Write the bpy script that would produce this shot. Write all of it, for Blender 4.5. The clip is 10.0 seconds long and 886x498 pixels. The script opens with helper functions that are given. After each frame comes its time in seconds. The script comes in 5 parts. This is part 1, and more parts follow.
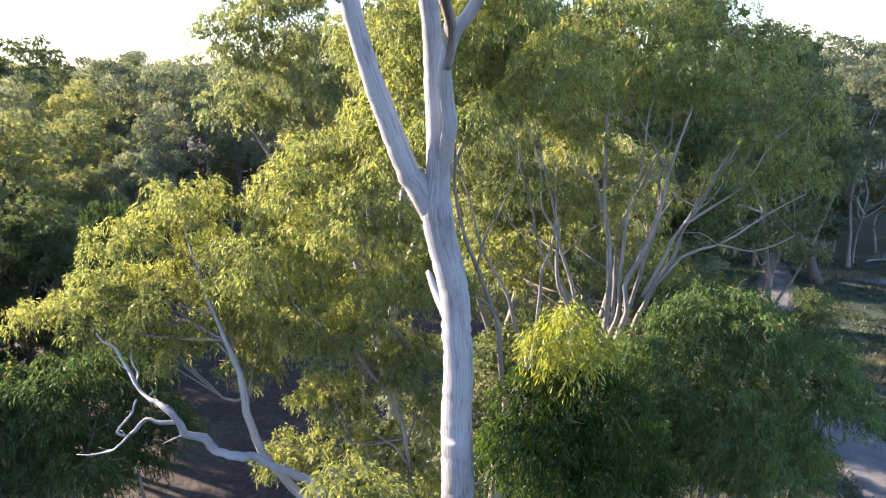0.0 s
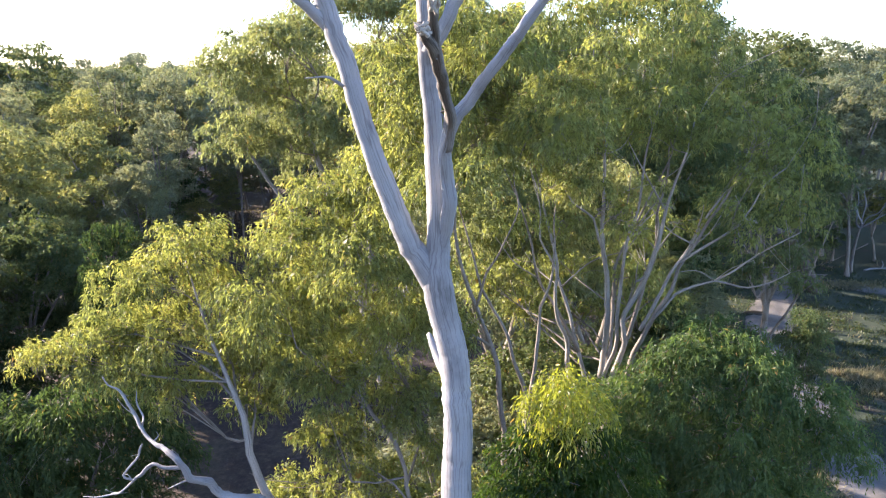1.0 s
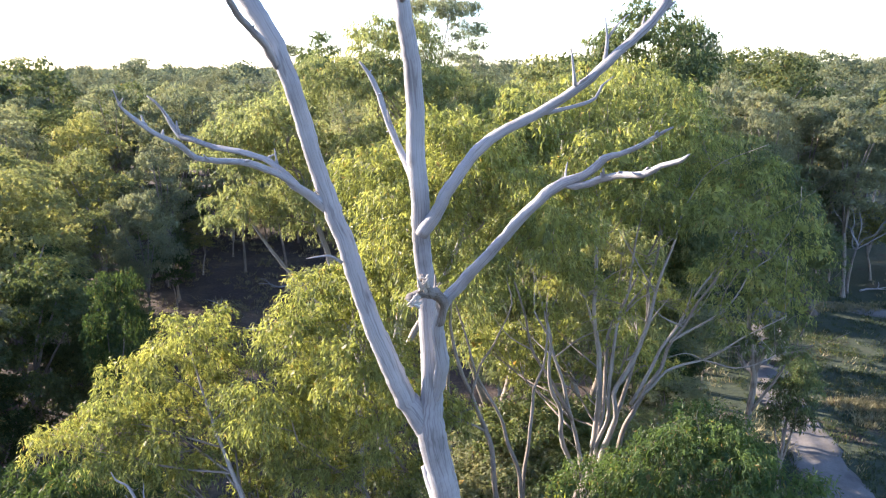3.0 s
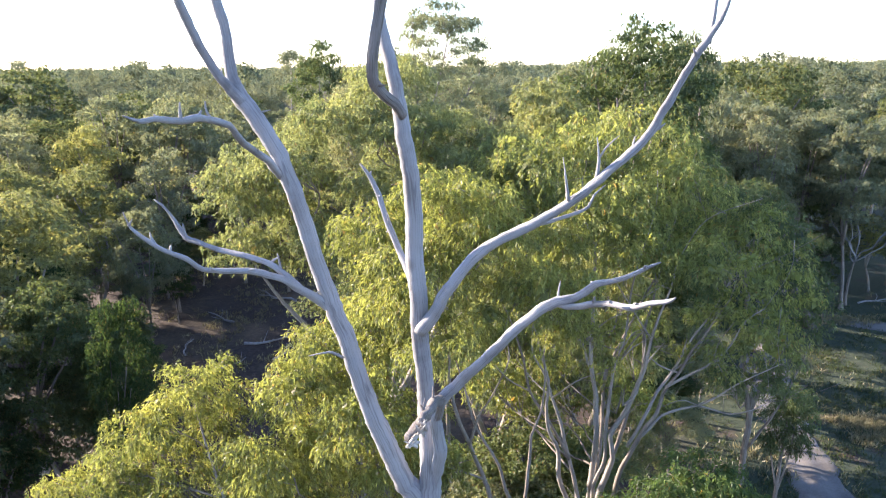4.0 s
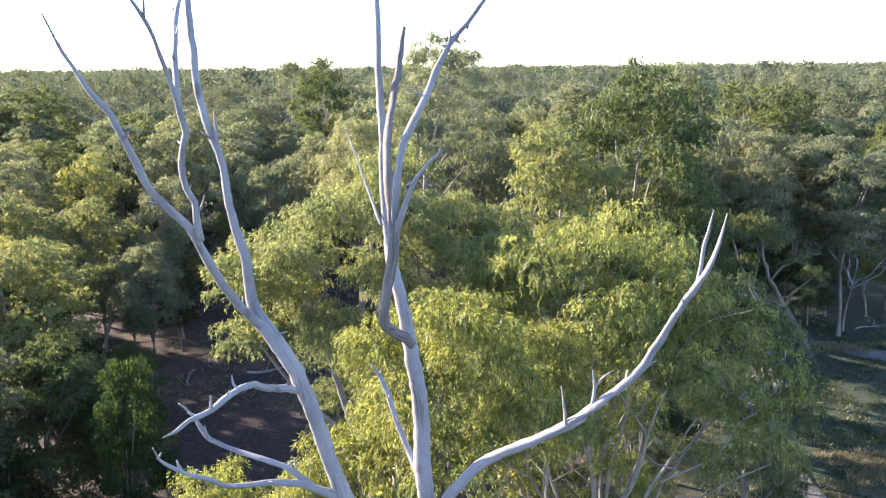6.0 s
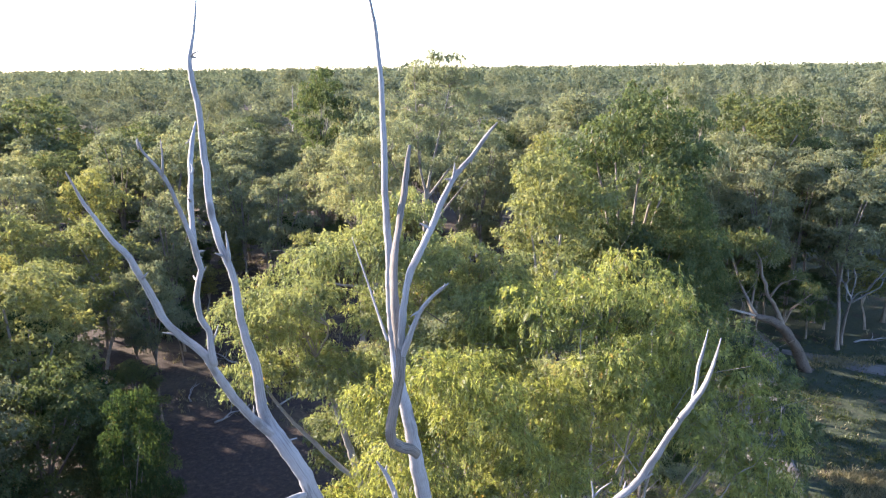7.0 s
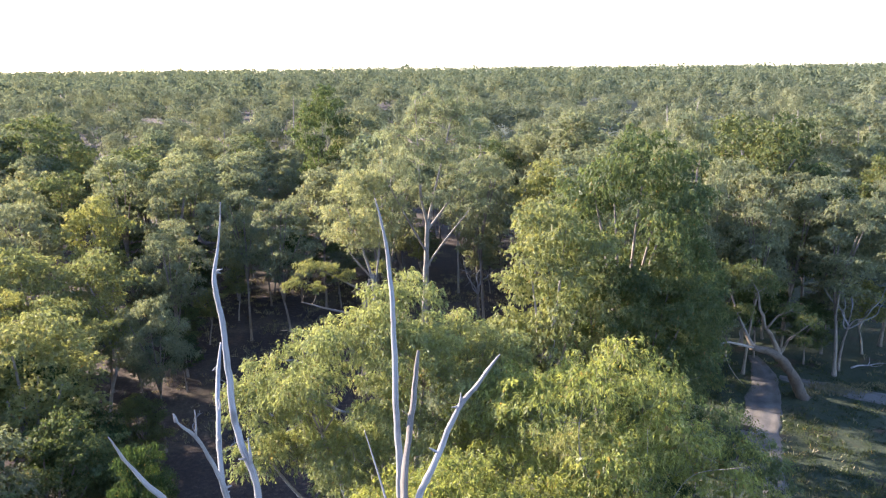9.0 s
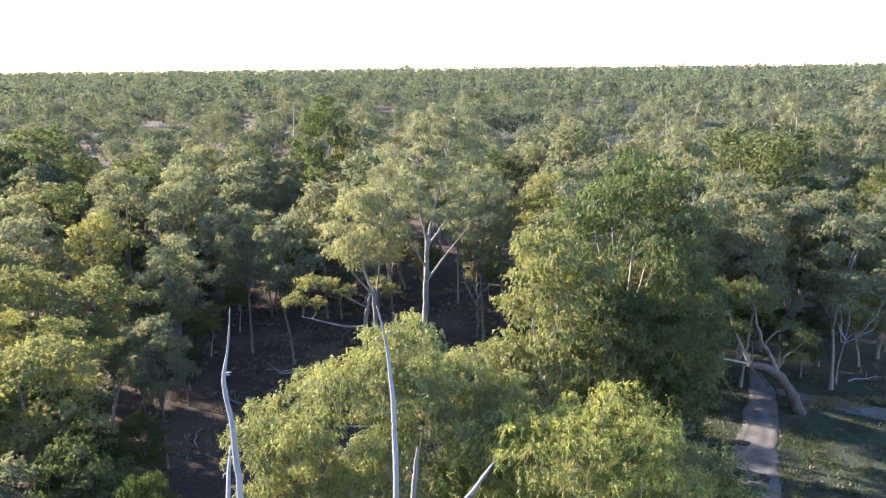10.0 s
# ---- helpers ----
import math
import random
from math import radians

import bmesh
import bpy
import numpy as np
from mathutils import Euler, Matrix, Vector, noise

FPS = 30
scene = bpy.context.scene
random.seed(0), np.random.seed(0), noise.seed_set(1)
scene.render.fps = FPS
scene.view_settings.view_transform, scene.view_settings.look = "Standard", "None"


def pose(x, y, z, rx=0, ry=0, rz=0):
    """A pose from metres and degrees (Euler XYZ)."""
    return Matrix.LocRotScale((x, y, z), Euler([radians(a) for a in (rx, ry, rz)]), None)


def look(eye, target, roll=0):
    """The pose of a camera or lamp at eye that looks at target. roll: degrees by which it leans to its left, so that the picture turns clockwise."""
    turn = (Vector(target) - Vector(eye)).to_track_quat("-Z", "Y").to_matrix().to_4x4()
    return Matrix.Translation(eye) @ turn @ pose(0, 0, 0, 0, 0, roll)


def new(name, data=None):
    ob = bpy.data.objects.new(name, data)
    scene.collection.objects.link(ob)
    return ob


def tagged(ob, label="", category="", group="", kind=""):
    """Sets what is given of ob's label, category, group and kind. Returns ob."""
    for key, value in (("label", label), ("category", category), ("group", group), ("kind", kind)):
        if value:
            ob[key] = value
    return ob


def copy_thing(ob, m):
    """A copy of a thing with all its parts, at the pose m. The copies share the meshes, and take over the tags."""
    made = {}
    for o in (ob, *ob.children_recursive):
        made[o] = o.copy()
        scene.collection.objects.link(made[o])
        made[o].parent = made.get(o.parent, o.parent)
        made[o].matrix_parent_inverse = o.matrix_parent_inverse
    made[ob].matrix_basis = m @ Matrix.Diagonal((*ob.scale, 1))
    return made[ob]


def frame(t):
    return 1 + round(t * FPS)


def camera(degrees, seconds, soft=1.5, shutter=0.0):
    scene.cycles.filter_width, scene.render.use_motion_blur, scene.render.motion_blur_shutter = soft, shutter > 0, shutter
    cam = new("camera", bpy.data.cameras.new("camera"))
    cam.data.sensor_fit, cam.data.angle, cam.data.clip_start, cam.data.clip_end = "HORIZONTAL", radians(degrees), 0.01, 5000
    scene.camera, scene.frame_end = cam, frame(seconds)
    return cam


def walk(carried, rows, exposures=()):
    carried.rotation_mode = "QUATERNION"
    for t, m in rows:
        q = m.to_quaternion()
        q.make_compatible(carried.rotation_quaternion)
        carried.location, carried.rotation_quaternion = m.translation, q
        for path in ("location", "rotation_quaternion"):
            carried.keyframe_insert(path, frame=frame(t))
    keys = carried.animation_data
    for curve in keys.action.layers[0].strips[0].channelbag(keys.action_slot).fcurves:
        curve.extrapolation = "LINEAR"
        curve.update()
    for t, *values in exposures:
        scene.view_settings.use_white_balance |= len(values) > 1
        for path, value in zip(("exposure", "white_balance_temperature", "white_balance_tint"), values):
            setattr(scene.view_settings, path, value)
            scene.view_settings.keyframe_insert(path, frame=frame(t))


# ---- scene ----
cam = camera(65.0, 10.0, 1.15)
# a drone that climbs almost straight up, its lens held at one tilt
CLIMB = [
    (0, 0.14, 0.605, 17.255), (0.5, 0.15, 0.6, 17.68), (1, 0.145, 0.6, 18.095), (1.5, 0.145, 0.595, 18.55),
    (2, 0.165, 0.59, 19.02), (2.5, 0.21, 0.59, 19.51), (4, 0.28, 0.64, 21.165), (4.5, 0.285, 0.655, 21.78),
    (5, 0.285, 0.675, 22.37), (5.5, 0.265, 0.71, 22.99), (7, 0.2, 0.8, 24.93), (7.5, 0.2, 0.835, 25.61),
    (8, 0.195, 0.86, 26.235), (8.5, 0.17, 0.865, 26.855), (9, 0.145, 0.84, 27.46), (9.5, 0.155, 0.79, 28.13),
    (10, 0.18, 0.745, 28.85),
]
walk(cam, [(t, look((x, y, z), (x, y + 100, z - 26.1), -0.55)) for t, x, y, z in CLIMB], [(0.0, 2.25, 6500, 22), (10.0, 2.25, 6500, 22)])

# ---- light: low sun ahead and to the left, clear pale sky ----
SUN_AZ, SUN_EL = 65.0, 19.0
world = bpy.data.worlds.new("sky")
scene.world = world
world.use_nodes = True
wn = world.node_tree
sky = wn.nodes.new("ShaderNodeTexSky")
sky.sky_type, sky.sun_disc = "NISHITA", False
sky.sun_elevation, sky.sun_rotation = radians(SUN_EL), radians(-SUN_AZ)
sky.air_density, sky.dust_density, sky.ozone_density = 0.9, 0.3, 3.0
wn.nodes["Background"].inputs["Strength"].default_value = 0.132
wn.links.new(sky.outputs[0], wn.nodes["Background"].inputs["Color"])
lamp = bpy.data.lights.new("sun", "SUN")
lamp.energy, lamp.angle, lamp.color = 5.0, radians(0.6), (1.0, 0.89, 0.7)
sun = new("sun", lamp)
TO_SUN = Vector((-math.sin(radians(SUN_AZ)) * math.cos(radians(SUN_EL)),
                 math.cos(radians(SUN_AZ)) * math.cos(radians(SUN_EL)), math.sin(radians(SUN_EL))))
sun.matrix_world = look(TO_SUN * 300, (0, 0, 0))


# ---- materials ----
def material(name):
    m = bpy.data.materials.new(name)
    m.use_nodes = True
    t = m.node_tree
    return m, t, t.nodes["Principled BSDF"]


def node(t, kind, **values):
    n = t.nodes.new(kind)
    for key, v in values.items():
        n.inputs[key.replace("_", " ")].default_value = v
    return n


def ramp(t, source, stops):
    n = t.nodes.new("ShaderNodeValToRGB")
    e = n.color_ramp.elements
    while len(e) < len(stops):
        e.new(0.5)
    for k, (p, c) in zip(e, stops):
        k.position, k.color = p, (*c, 1)
    t.links.new(source, n.inputs[0])
    return n.outputs[0]


def mixed(t, fac, a, b, how="MIX"):
    n = t.nodes.new("ShaderNodeMix")
    n.data_type, n.blend_type = "RGBA", how
    for socket, v in ((n.inputs[0], fac), (n.inputs[6], a), (n.inputs[7], b)):
        if isinstance(v, (int, float)):
            socket.default_value = v
        elif isinstance(v, tuple):
            socket.default_value = (*v, 1)
        else:
            t.links.new(v, socket)
    return n.outputs[2]


def bump(t, height, strength, distance, target):
    b = node(t, "ShaderNodeBump", Strength=strength, Distance=distance)
    t.links.new(height, b.inputs["Height"])
    t.links.new(b.outputs[0], target.inputs["Normal"])


def bark(name, pale, mid, dark, streak=0.5, rough=0.75, crack_depth=0.75, knots=0.0):
    """Smooth gum bark: streaks that run along the limb, blotches, cracks."""
    m, t, p = material(name)
    uv = t.nodes.new("ShaderNodeUVMap")
    uv.uv_map = "grain"
    mp = node(t, "ShaderNodeMapping", Scale=(14.0, 1.1, 1.0))
    t.links.new(uv.outputs[0], mp.inputs[0])
    fine = node(t, "ShaderNodeTexNoise", Scale=1.6, Detail=6.0, Roughness=0.65)
    t.links.new(mp.outputs[0], fine.inputs["Vector"])
    geo = t.nodes.new("ShaderNodeNewGeometry")
    blot = node(t, "ShaderNodeTexNoise", Scale=1.3, Detail=4.0, Roughness=0.6)
    t.links.new(geo.outputs["Position"], blot.inputs["Vector"])
    grain = ramp(t, fine.outputs[0], [(0.28, dark), (0.43, mid), (0.6, pale)])
    patch = ramp(t, blot.outputs[0], [(0.35, mid), (0.6, pale)])
    both = mixed(t, streak, patch, grain)
    crack = node(t, "ShaderNodeTexVoronoi", Scale=2.0)
    crack.feature = "DISTANCE_TO_EDGE"
    mp2 = node(t, "ShaderNodeMapping", Scale=(5.0, 0.35, 1.0))
    t.links.new(uv.outputs[0], mp2.inputs[0])
    t.links.new(mp2.outputs[0], crack.inputs["Vector"])
    line = ramp(t, crack.outputs[0], [(0.0, (0.22, 0.2, 0.19)), (0.02, (0.4, 0.38, 0.37)), (0.05, (1, 1, 1))])
    col = mixed(t, crack_depth, both, line, "MULTIPLY")
    if knots:
        knot = node(t, "ShaderNodeTexVoronoi", Scale=1.7)
        mp3 = node(t, "ShaderNodeMapping", Scale=(1.0, 1.0, 0.6))
        t.links.new(geo.outputs["Position"], mp3.inputs[0])
        t.links.new(mp3.outputs[0], knot.inputs["Vector"])
        spot = ramp(t, knot.outputs[0], [(0.0, (0.3, 0.27, 0.25)), (0.06, (0.45, 0.42, 0.4)), (0.12, (1, 1, 1))])
        col = mixed(t, knots, col, spot, "MULTIPLY")
        weather = node(t, "ShaderNodeTexNoise", Scale=0.9, Detail=6.0, Roughness=0.75)
        t.links.new(mp3.outputs[0], weather.inputs["Vector"])
        stain = ramp(t, weather.outputs[0], [(0.36, (0.5, 0.48, 0.48)), (0.45, (0.82, 0.8, 0.8)), (0.55, (1, 1, 1))])
        col = mixed(t, knots, col, stain, "MULTIPLY")
    t.links.new(col, p.inputs["Base Color"])
    p.inputs["Roughness"].default_value = rough
    bump(t, fine.outputs[0], 0.5, 0.012, p)
    return m


def leaf(name, dark, light, thin, through_part=0.45, patch_scale=0.55, patch_depth=0.8, browned=0.955, spray_scale=2.2, gloss=0.03, vary=1.0):
    """Leaves: each leaf its own tint, light passes through."""
    m, t, p = material(name)
    t.nodes.remove(p)
    geo = t.nodes.new("ShaderNodeNewGeometry")
    info = t.nodes.new("ShaderNodeObjectInfo")
    big = node(t, "ShaderNodeTexNoise", Scale=patch_scale, Detail=3.0)
    t.links.new(geo.outputs["Position"], big.inputs["Vector"])
    tint = ramp(t, geo.outputs["Random Per Island"], [(0.0, tuple(vary * c for c in dark)), (0.75, light), (browned, light), (min(1.0, browned + 0.04), (0.24, 0.16, 0.075))])
    patch = ramp(t, big.outputs[0], [(0.35, (0.74, 0.8, 0.8)), (0.65, (1.12, 1.1, 0.98))])
    col = mixed(t, patch_depth, tint, patch, "MULTIPLY")
    small = node(t, "ShaderNodeTexNoise", Scale=spray_scale, Detail=2.0)
    t.links.new(geo.outputs["Position"], small.inputs["Vector"])
    spray = ramp(t, small.outputs[0], [(0.34, (0.74, 0.8, 0.82)), (0.5, (0.97, 0.97, 0.97)), (0.68, (1.14, 1.12, 1.06))])
    col = mixed(t, 0.9, col, spray, "MULTIPLY")
    tree = ramp(t, info.outputs["Random"], [(0.0, (0.72, 0.79, 0.81)), (0.35, (0.92, 0.95, 0.95)), (0.7, (1.03, 1.02, 1.0)), (1.0, (1.12, 1.09, 0.96))])
    col = mixed(t, 1.0, col, tree, "MULTIPLY")
    glow = mixed(t, 1.0, col, thin, "MULTIPLY")
    d = t.nodes.new("ShaderNodeBsdfDiffuse")
    s = t.nodes.new("ShaderNodeBsdfTranslucent")
    g = node(t, "ShaderNodeBsdfGlossy", Roughness=0.42)
    a = node(t, "ShaderNodeMixShader", Fac=through_part)
    b = node(t, "ShaderNodeMixShader", Fac=gloss)
    t.links.new(col, d.inputs["Color"])
    t.links.new(glow, s.inputs["Color"])
    t.links.new(d.outputs[0], a.inputs[1])
    t.links.new(s.outputs[0], a.inputs[2])
    t.links.new(a.outputs[0], b.inputs[1])
    t.links.new(g.outputs[0], b.inputs[2])
    t.links.new(b.outputs[0], t.nodes["Material Output"].inputs["Surface"])
    return m


FRESH_WOOD = bark("splintered_pale_wood", (0.5, 0.46, 0.41), (0.36, 0.32, 0.28), (0.1, 0.085, 0.07), 0.8, 0.8)
DEAD_WOOD = bark("weathered_dead_wood", (0.315, 0.312, 0.325), (0.235, 0.23, 0.24), (0.11, 0.105, 0.108), 0.2, 0.75, 0.5, 0.75)
BARE_BARK = bark("dark_stripped_wood", (0.25, 0.225, 0.21), (0.13, 0.112, 0.1), (0.03, 0.026, 0.023), 0.75, 0.8, 0.8, 0.8)
GUM_BARK = bark("gum_bark", (0.26, 0.22, 0.19), (0.16, 0.133, 0.11), (0.075, 0.062, 0.052), 0.5, 0.8)
PALE_BARK = bark("pale_gum_bark", (0.35, 0.315, 0.285), (0.22, 0.19, 0.168), (0.11, 0.092, 0.08), 0.45, 0.75)
# rough bark, darkened further in place of shade on the leaning trunk
ROUGH_BARK = bark("rough_shade_darkened_bark", (0.13, 0.108, 0.095), (0.075, 0.062, 0.054), (0.03, 0.026, 0.022), 0.6, 0.9)
WEEPING_LEAF = leaf("weeping_gum_leaf", (0.16, 0.172, 0.09), (0.24, 0.252, 0.13), (1.95, 1.85, 1.15), 0.48, spray_scale=1.2, gloss=0.015)
YELLOW_LEAF = leaf("yellow_green_leaf", (0.15, 0.165, 0.066), (0.225, 0.24, 0.096), (2.0, 1.92, 1.05), 0.52, spray_scale=1.6, gloss=0.02, vary=0.7)
# top leaves of the young gum, sunlight put into the yellow-green
SUNLIT_YELLOW_LEAF = leaf("sunlit_yellow_leaf", (0.125, 0.145, 0.03), (0.19, 0.21, 0.044), (2.1, 2.05, 1.0), 0.52)
# lower leaves of the young gum, shade put into the dark green
SHADED_VIVID_LEAF = leaf("shaded_vivid_gum_leaf", (0.022, 0.044, 0.012), (0.045, 0.075, 0.02), (2.1, 2.1, 1.0), 0.45, gloss=0.012)
GREEN_LEAF = leaf("green_gum_leaf", (0.092, 0.112, 0.064), (0.135, 0.158, 0.088), (1.95, 1.88, 1.1), 0.45, spray_scale=1.2, gloss=0.015)
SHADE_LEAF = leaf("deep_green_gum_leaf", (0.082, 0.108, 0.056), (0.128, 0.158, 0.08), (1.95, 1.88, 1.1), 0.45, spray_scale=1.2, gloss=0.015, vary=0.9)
# olive leaves, brightened further to stand in for haze over the middle distance
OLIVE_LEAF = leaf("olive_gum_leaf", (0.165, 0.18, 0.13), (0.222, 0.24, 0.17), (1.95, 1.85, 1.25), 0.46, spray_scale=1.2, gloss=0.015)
# dark green with the shade over the low left gums put into it
SHADED_DARK_LEAF = leaf("shaded_dark_gum_leaf", (0.034, 0.056, 0.027), (0.062, 0.092, 0.042), (2.0, 2.0, 1.1), 0.44, gloss=0.012)
DENSE_LEAF = leaf("dense_green_gum_leaf", (0.055, 0.09, 0.04), (0.1, 0.142, 0.06), (2.0, 2.0, 1.1), 0.44, gloss=0.012)
# grey-green leaves of the woods, paled somewhat in place of distance haze
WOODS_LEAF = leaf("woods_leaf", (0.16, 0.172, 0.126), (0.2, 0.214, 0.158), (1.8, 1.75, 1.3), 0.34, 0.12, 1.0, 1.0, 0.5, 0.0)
LIME_LEAF = leaf("lime_gum_leaf", (0.152, 0.175, 0.077), (0.215, 0.238, 0.102), (1.95, 1.88, 1.05), 0.52, browned=0.955, spray_scale=1.6, gloss=0.02, vary=0.7)


def ground_material():
    m, t, p = material("leaf_litter_ground")
    geo = t.nodes.new("ShaderNodeNewGeometry")
    xyz = t.nodes.new("ShaderNodeSeparateXYZ")
    t.links.new(geo.outputs["Position"], xyz.inputs[0])
    large = node(t, "ShaderNodeTexNoise", Scale=0.12, Detail=5.0, Roughness=0.6)
    fine = node(t, "ShaderNodeTexNoise", Scale=3.0, Detail=8.0, Roughness=0.7)
    for n in (large, fine):
        t.links.new(geo.outputs["Position"], n.inputs["Vector"])
    litter = ramp(t, fine.outputs[0], [(0.3, (0.02, 0.014, 0.012)), (0.55, (0.048, 0.032, 0.027)), (0.75, (0.13, 0.088, 0.066))])
    straw = ramp(t, fine.outputs[0], [(0.3, (0.045, 0.034, 0.024)), (0.7, (0.125, 0.094, 0.062))])
    green = ramp(t, fine.outputs[0], [(0.3, (0.022, 0.034, 0.02)), (0.6, (0.04, 0.056, 0.029)), (0.8, (0.085, 0.09, 0.046))])
    dry = ramp(t, large.outputs[0], [(0.5, (0, 0, 0)), (0.62, (1, 1, 1))])
    base = mixed(t, dry, litter, straw)
    east = node(t, "ShaderNodeMapRange", From_Min=9.0, From_Max=17.0)
    t.links.new(xyz.outputs[0], east.inputs["Value"])
    wave = node(t, "ShaderNodeTexNoise", Scale=0.3, Detail=4.0)
    t.links.new(geo.outputs["Position"], wave.inputs["Vector"])
    some = ramp(t, wave.outputs[0], [(0.32, (0, 0, 0)), (0.44, (1, 1, 1))])
    where = t.nodes.new("ShaderNodeMath")
    where.operation = "MULTIPLY"
    t.links.new(east.outputs[0], where.inputs[0])
    t.links.new(some, where.inputs[1])
    col = mixed(t, where.outputs[0], base, green)
    t.links.new(col, p.inputs["Base Color"])
    p.inputs["Roughness"].default_value = 0.95
    bump(t, fine.outputs[0], 0.8, 0.15, p)
    return m


def track_material():
    m, t, p = material("pale_clay_track")
    geo = t.nodes.new("ShaderNodeNewGeometry")
    a = node(t, "ShaderNodeTexNoise", Scale=0.7, Detail=5.0)
    b = node(t, "ShaderNodeTexNoise", Scale=9.0, Detail=6.0, Roughness=0.7)
    for n in (a, b):
        t.links.new(geo.outputs["Position"], n.inputs["Vector"])
    c1 = ramp(t, a.outputs[0], [(0.35, (0.1, 0.094, 0.09)), (0.6, (0.165, 0.155, 0.147))])
    c2 = ramp(t, b.outputs[0], [(0.35, (0.7, 0.68, 0.66)), (0.6, (1, 1, 1))])
    t.links.new(mixed(t, 0.7, c1, c2, "MULTIPLY"), p.inputs["Base Color"])
    p.inputs["Roughness"].default_value = 0.92
    bump(t, b.outputs[0], 0.5, 0.04, p)
    return m


def plain(name, colour, rough=0.8, scale=4.0):
    m, t, p = material(name)
    geo = t.nodes.new("ShaderNodeNewGeometry")
    n = node(t, "ShaderNodeTexNoise", Scale=scale, Detail=5.0)
    t.links.new(geo.outputs["Position"], n.inputs["Vector"])
    lo, hi = tuple(0.7 * c for c in colour), tuple(1.25 * c for c in colour)
    t.links.new(ramp(t, n.outputs[0], [(0.3, lo), (0.7, hi)]), p.inputs["Base Color"])
    p.inputs["Roughness"].default_value = rough
    return m


GROUND, TRACK = ground_material(), track_material()
MUD = plain("wet_mud", (0.022, 0.02, 0.018), 0.35)
GRASS_LEAF = leaf("green_grass_blade", (0.035, 0.05, 0.026), (0.075, 0.095, 0.045), (1.8, 1.8, 1.0), 0.35)
STRAW = leaf("dry_grass", (0.17, 0.145, 0.085), (0.34, 0.29, 0.18), (1.1, 1.05, 0.85), 0.3)


# ---- mesh helpers ----
def part(name, mesh, mat, parent, label=""):
    ob = new(name, mesh)
    mesh.materials.append(mat)
    ob.parent = parent
    return tagged(ob, label)


def thing(name, label, category, place=(0, 0, 0), group="", kind=""):
    ob = new(name)
    ob.empty_display_size = 0.2
    ob.location = place
    return tagged(ob, label, category, group, kind)


def smooth_path(points, step):
    """Catmull-Rom through points of x, y, z, radius."""
    p = np.array(points, float)
    p = np.vstack([2 * p[0] - p[1], p, 2 * p[-1] - p[-2]])
    out = []
    for i in range(1, len(p) - 2):
        n = max(2, int(np.linalg.norm(p[i + 1, :3] - p[i, :3]) / step))
        for s in np.arange(n) / n:
            a, b, c, d = p[i - 1:i + 3]
            out.append(0.5 * (2 * b + (c - a) * s + (2 * a - 5 * b + 4 * c - d) * s ** 2 + (3 * b - a - 3 * c + d) * s ** 3))
    out.append(p[-2])
    out = np.array(out)
    out[:, 3] = np.maximum(out[:, 3], 0.003)
    return out


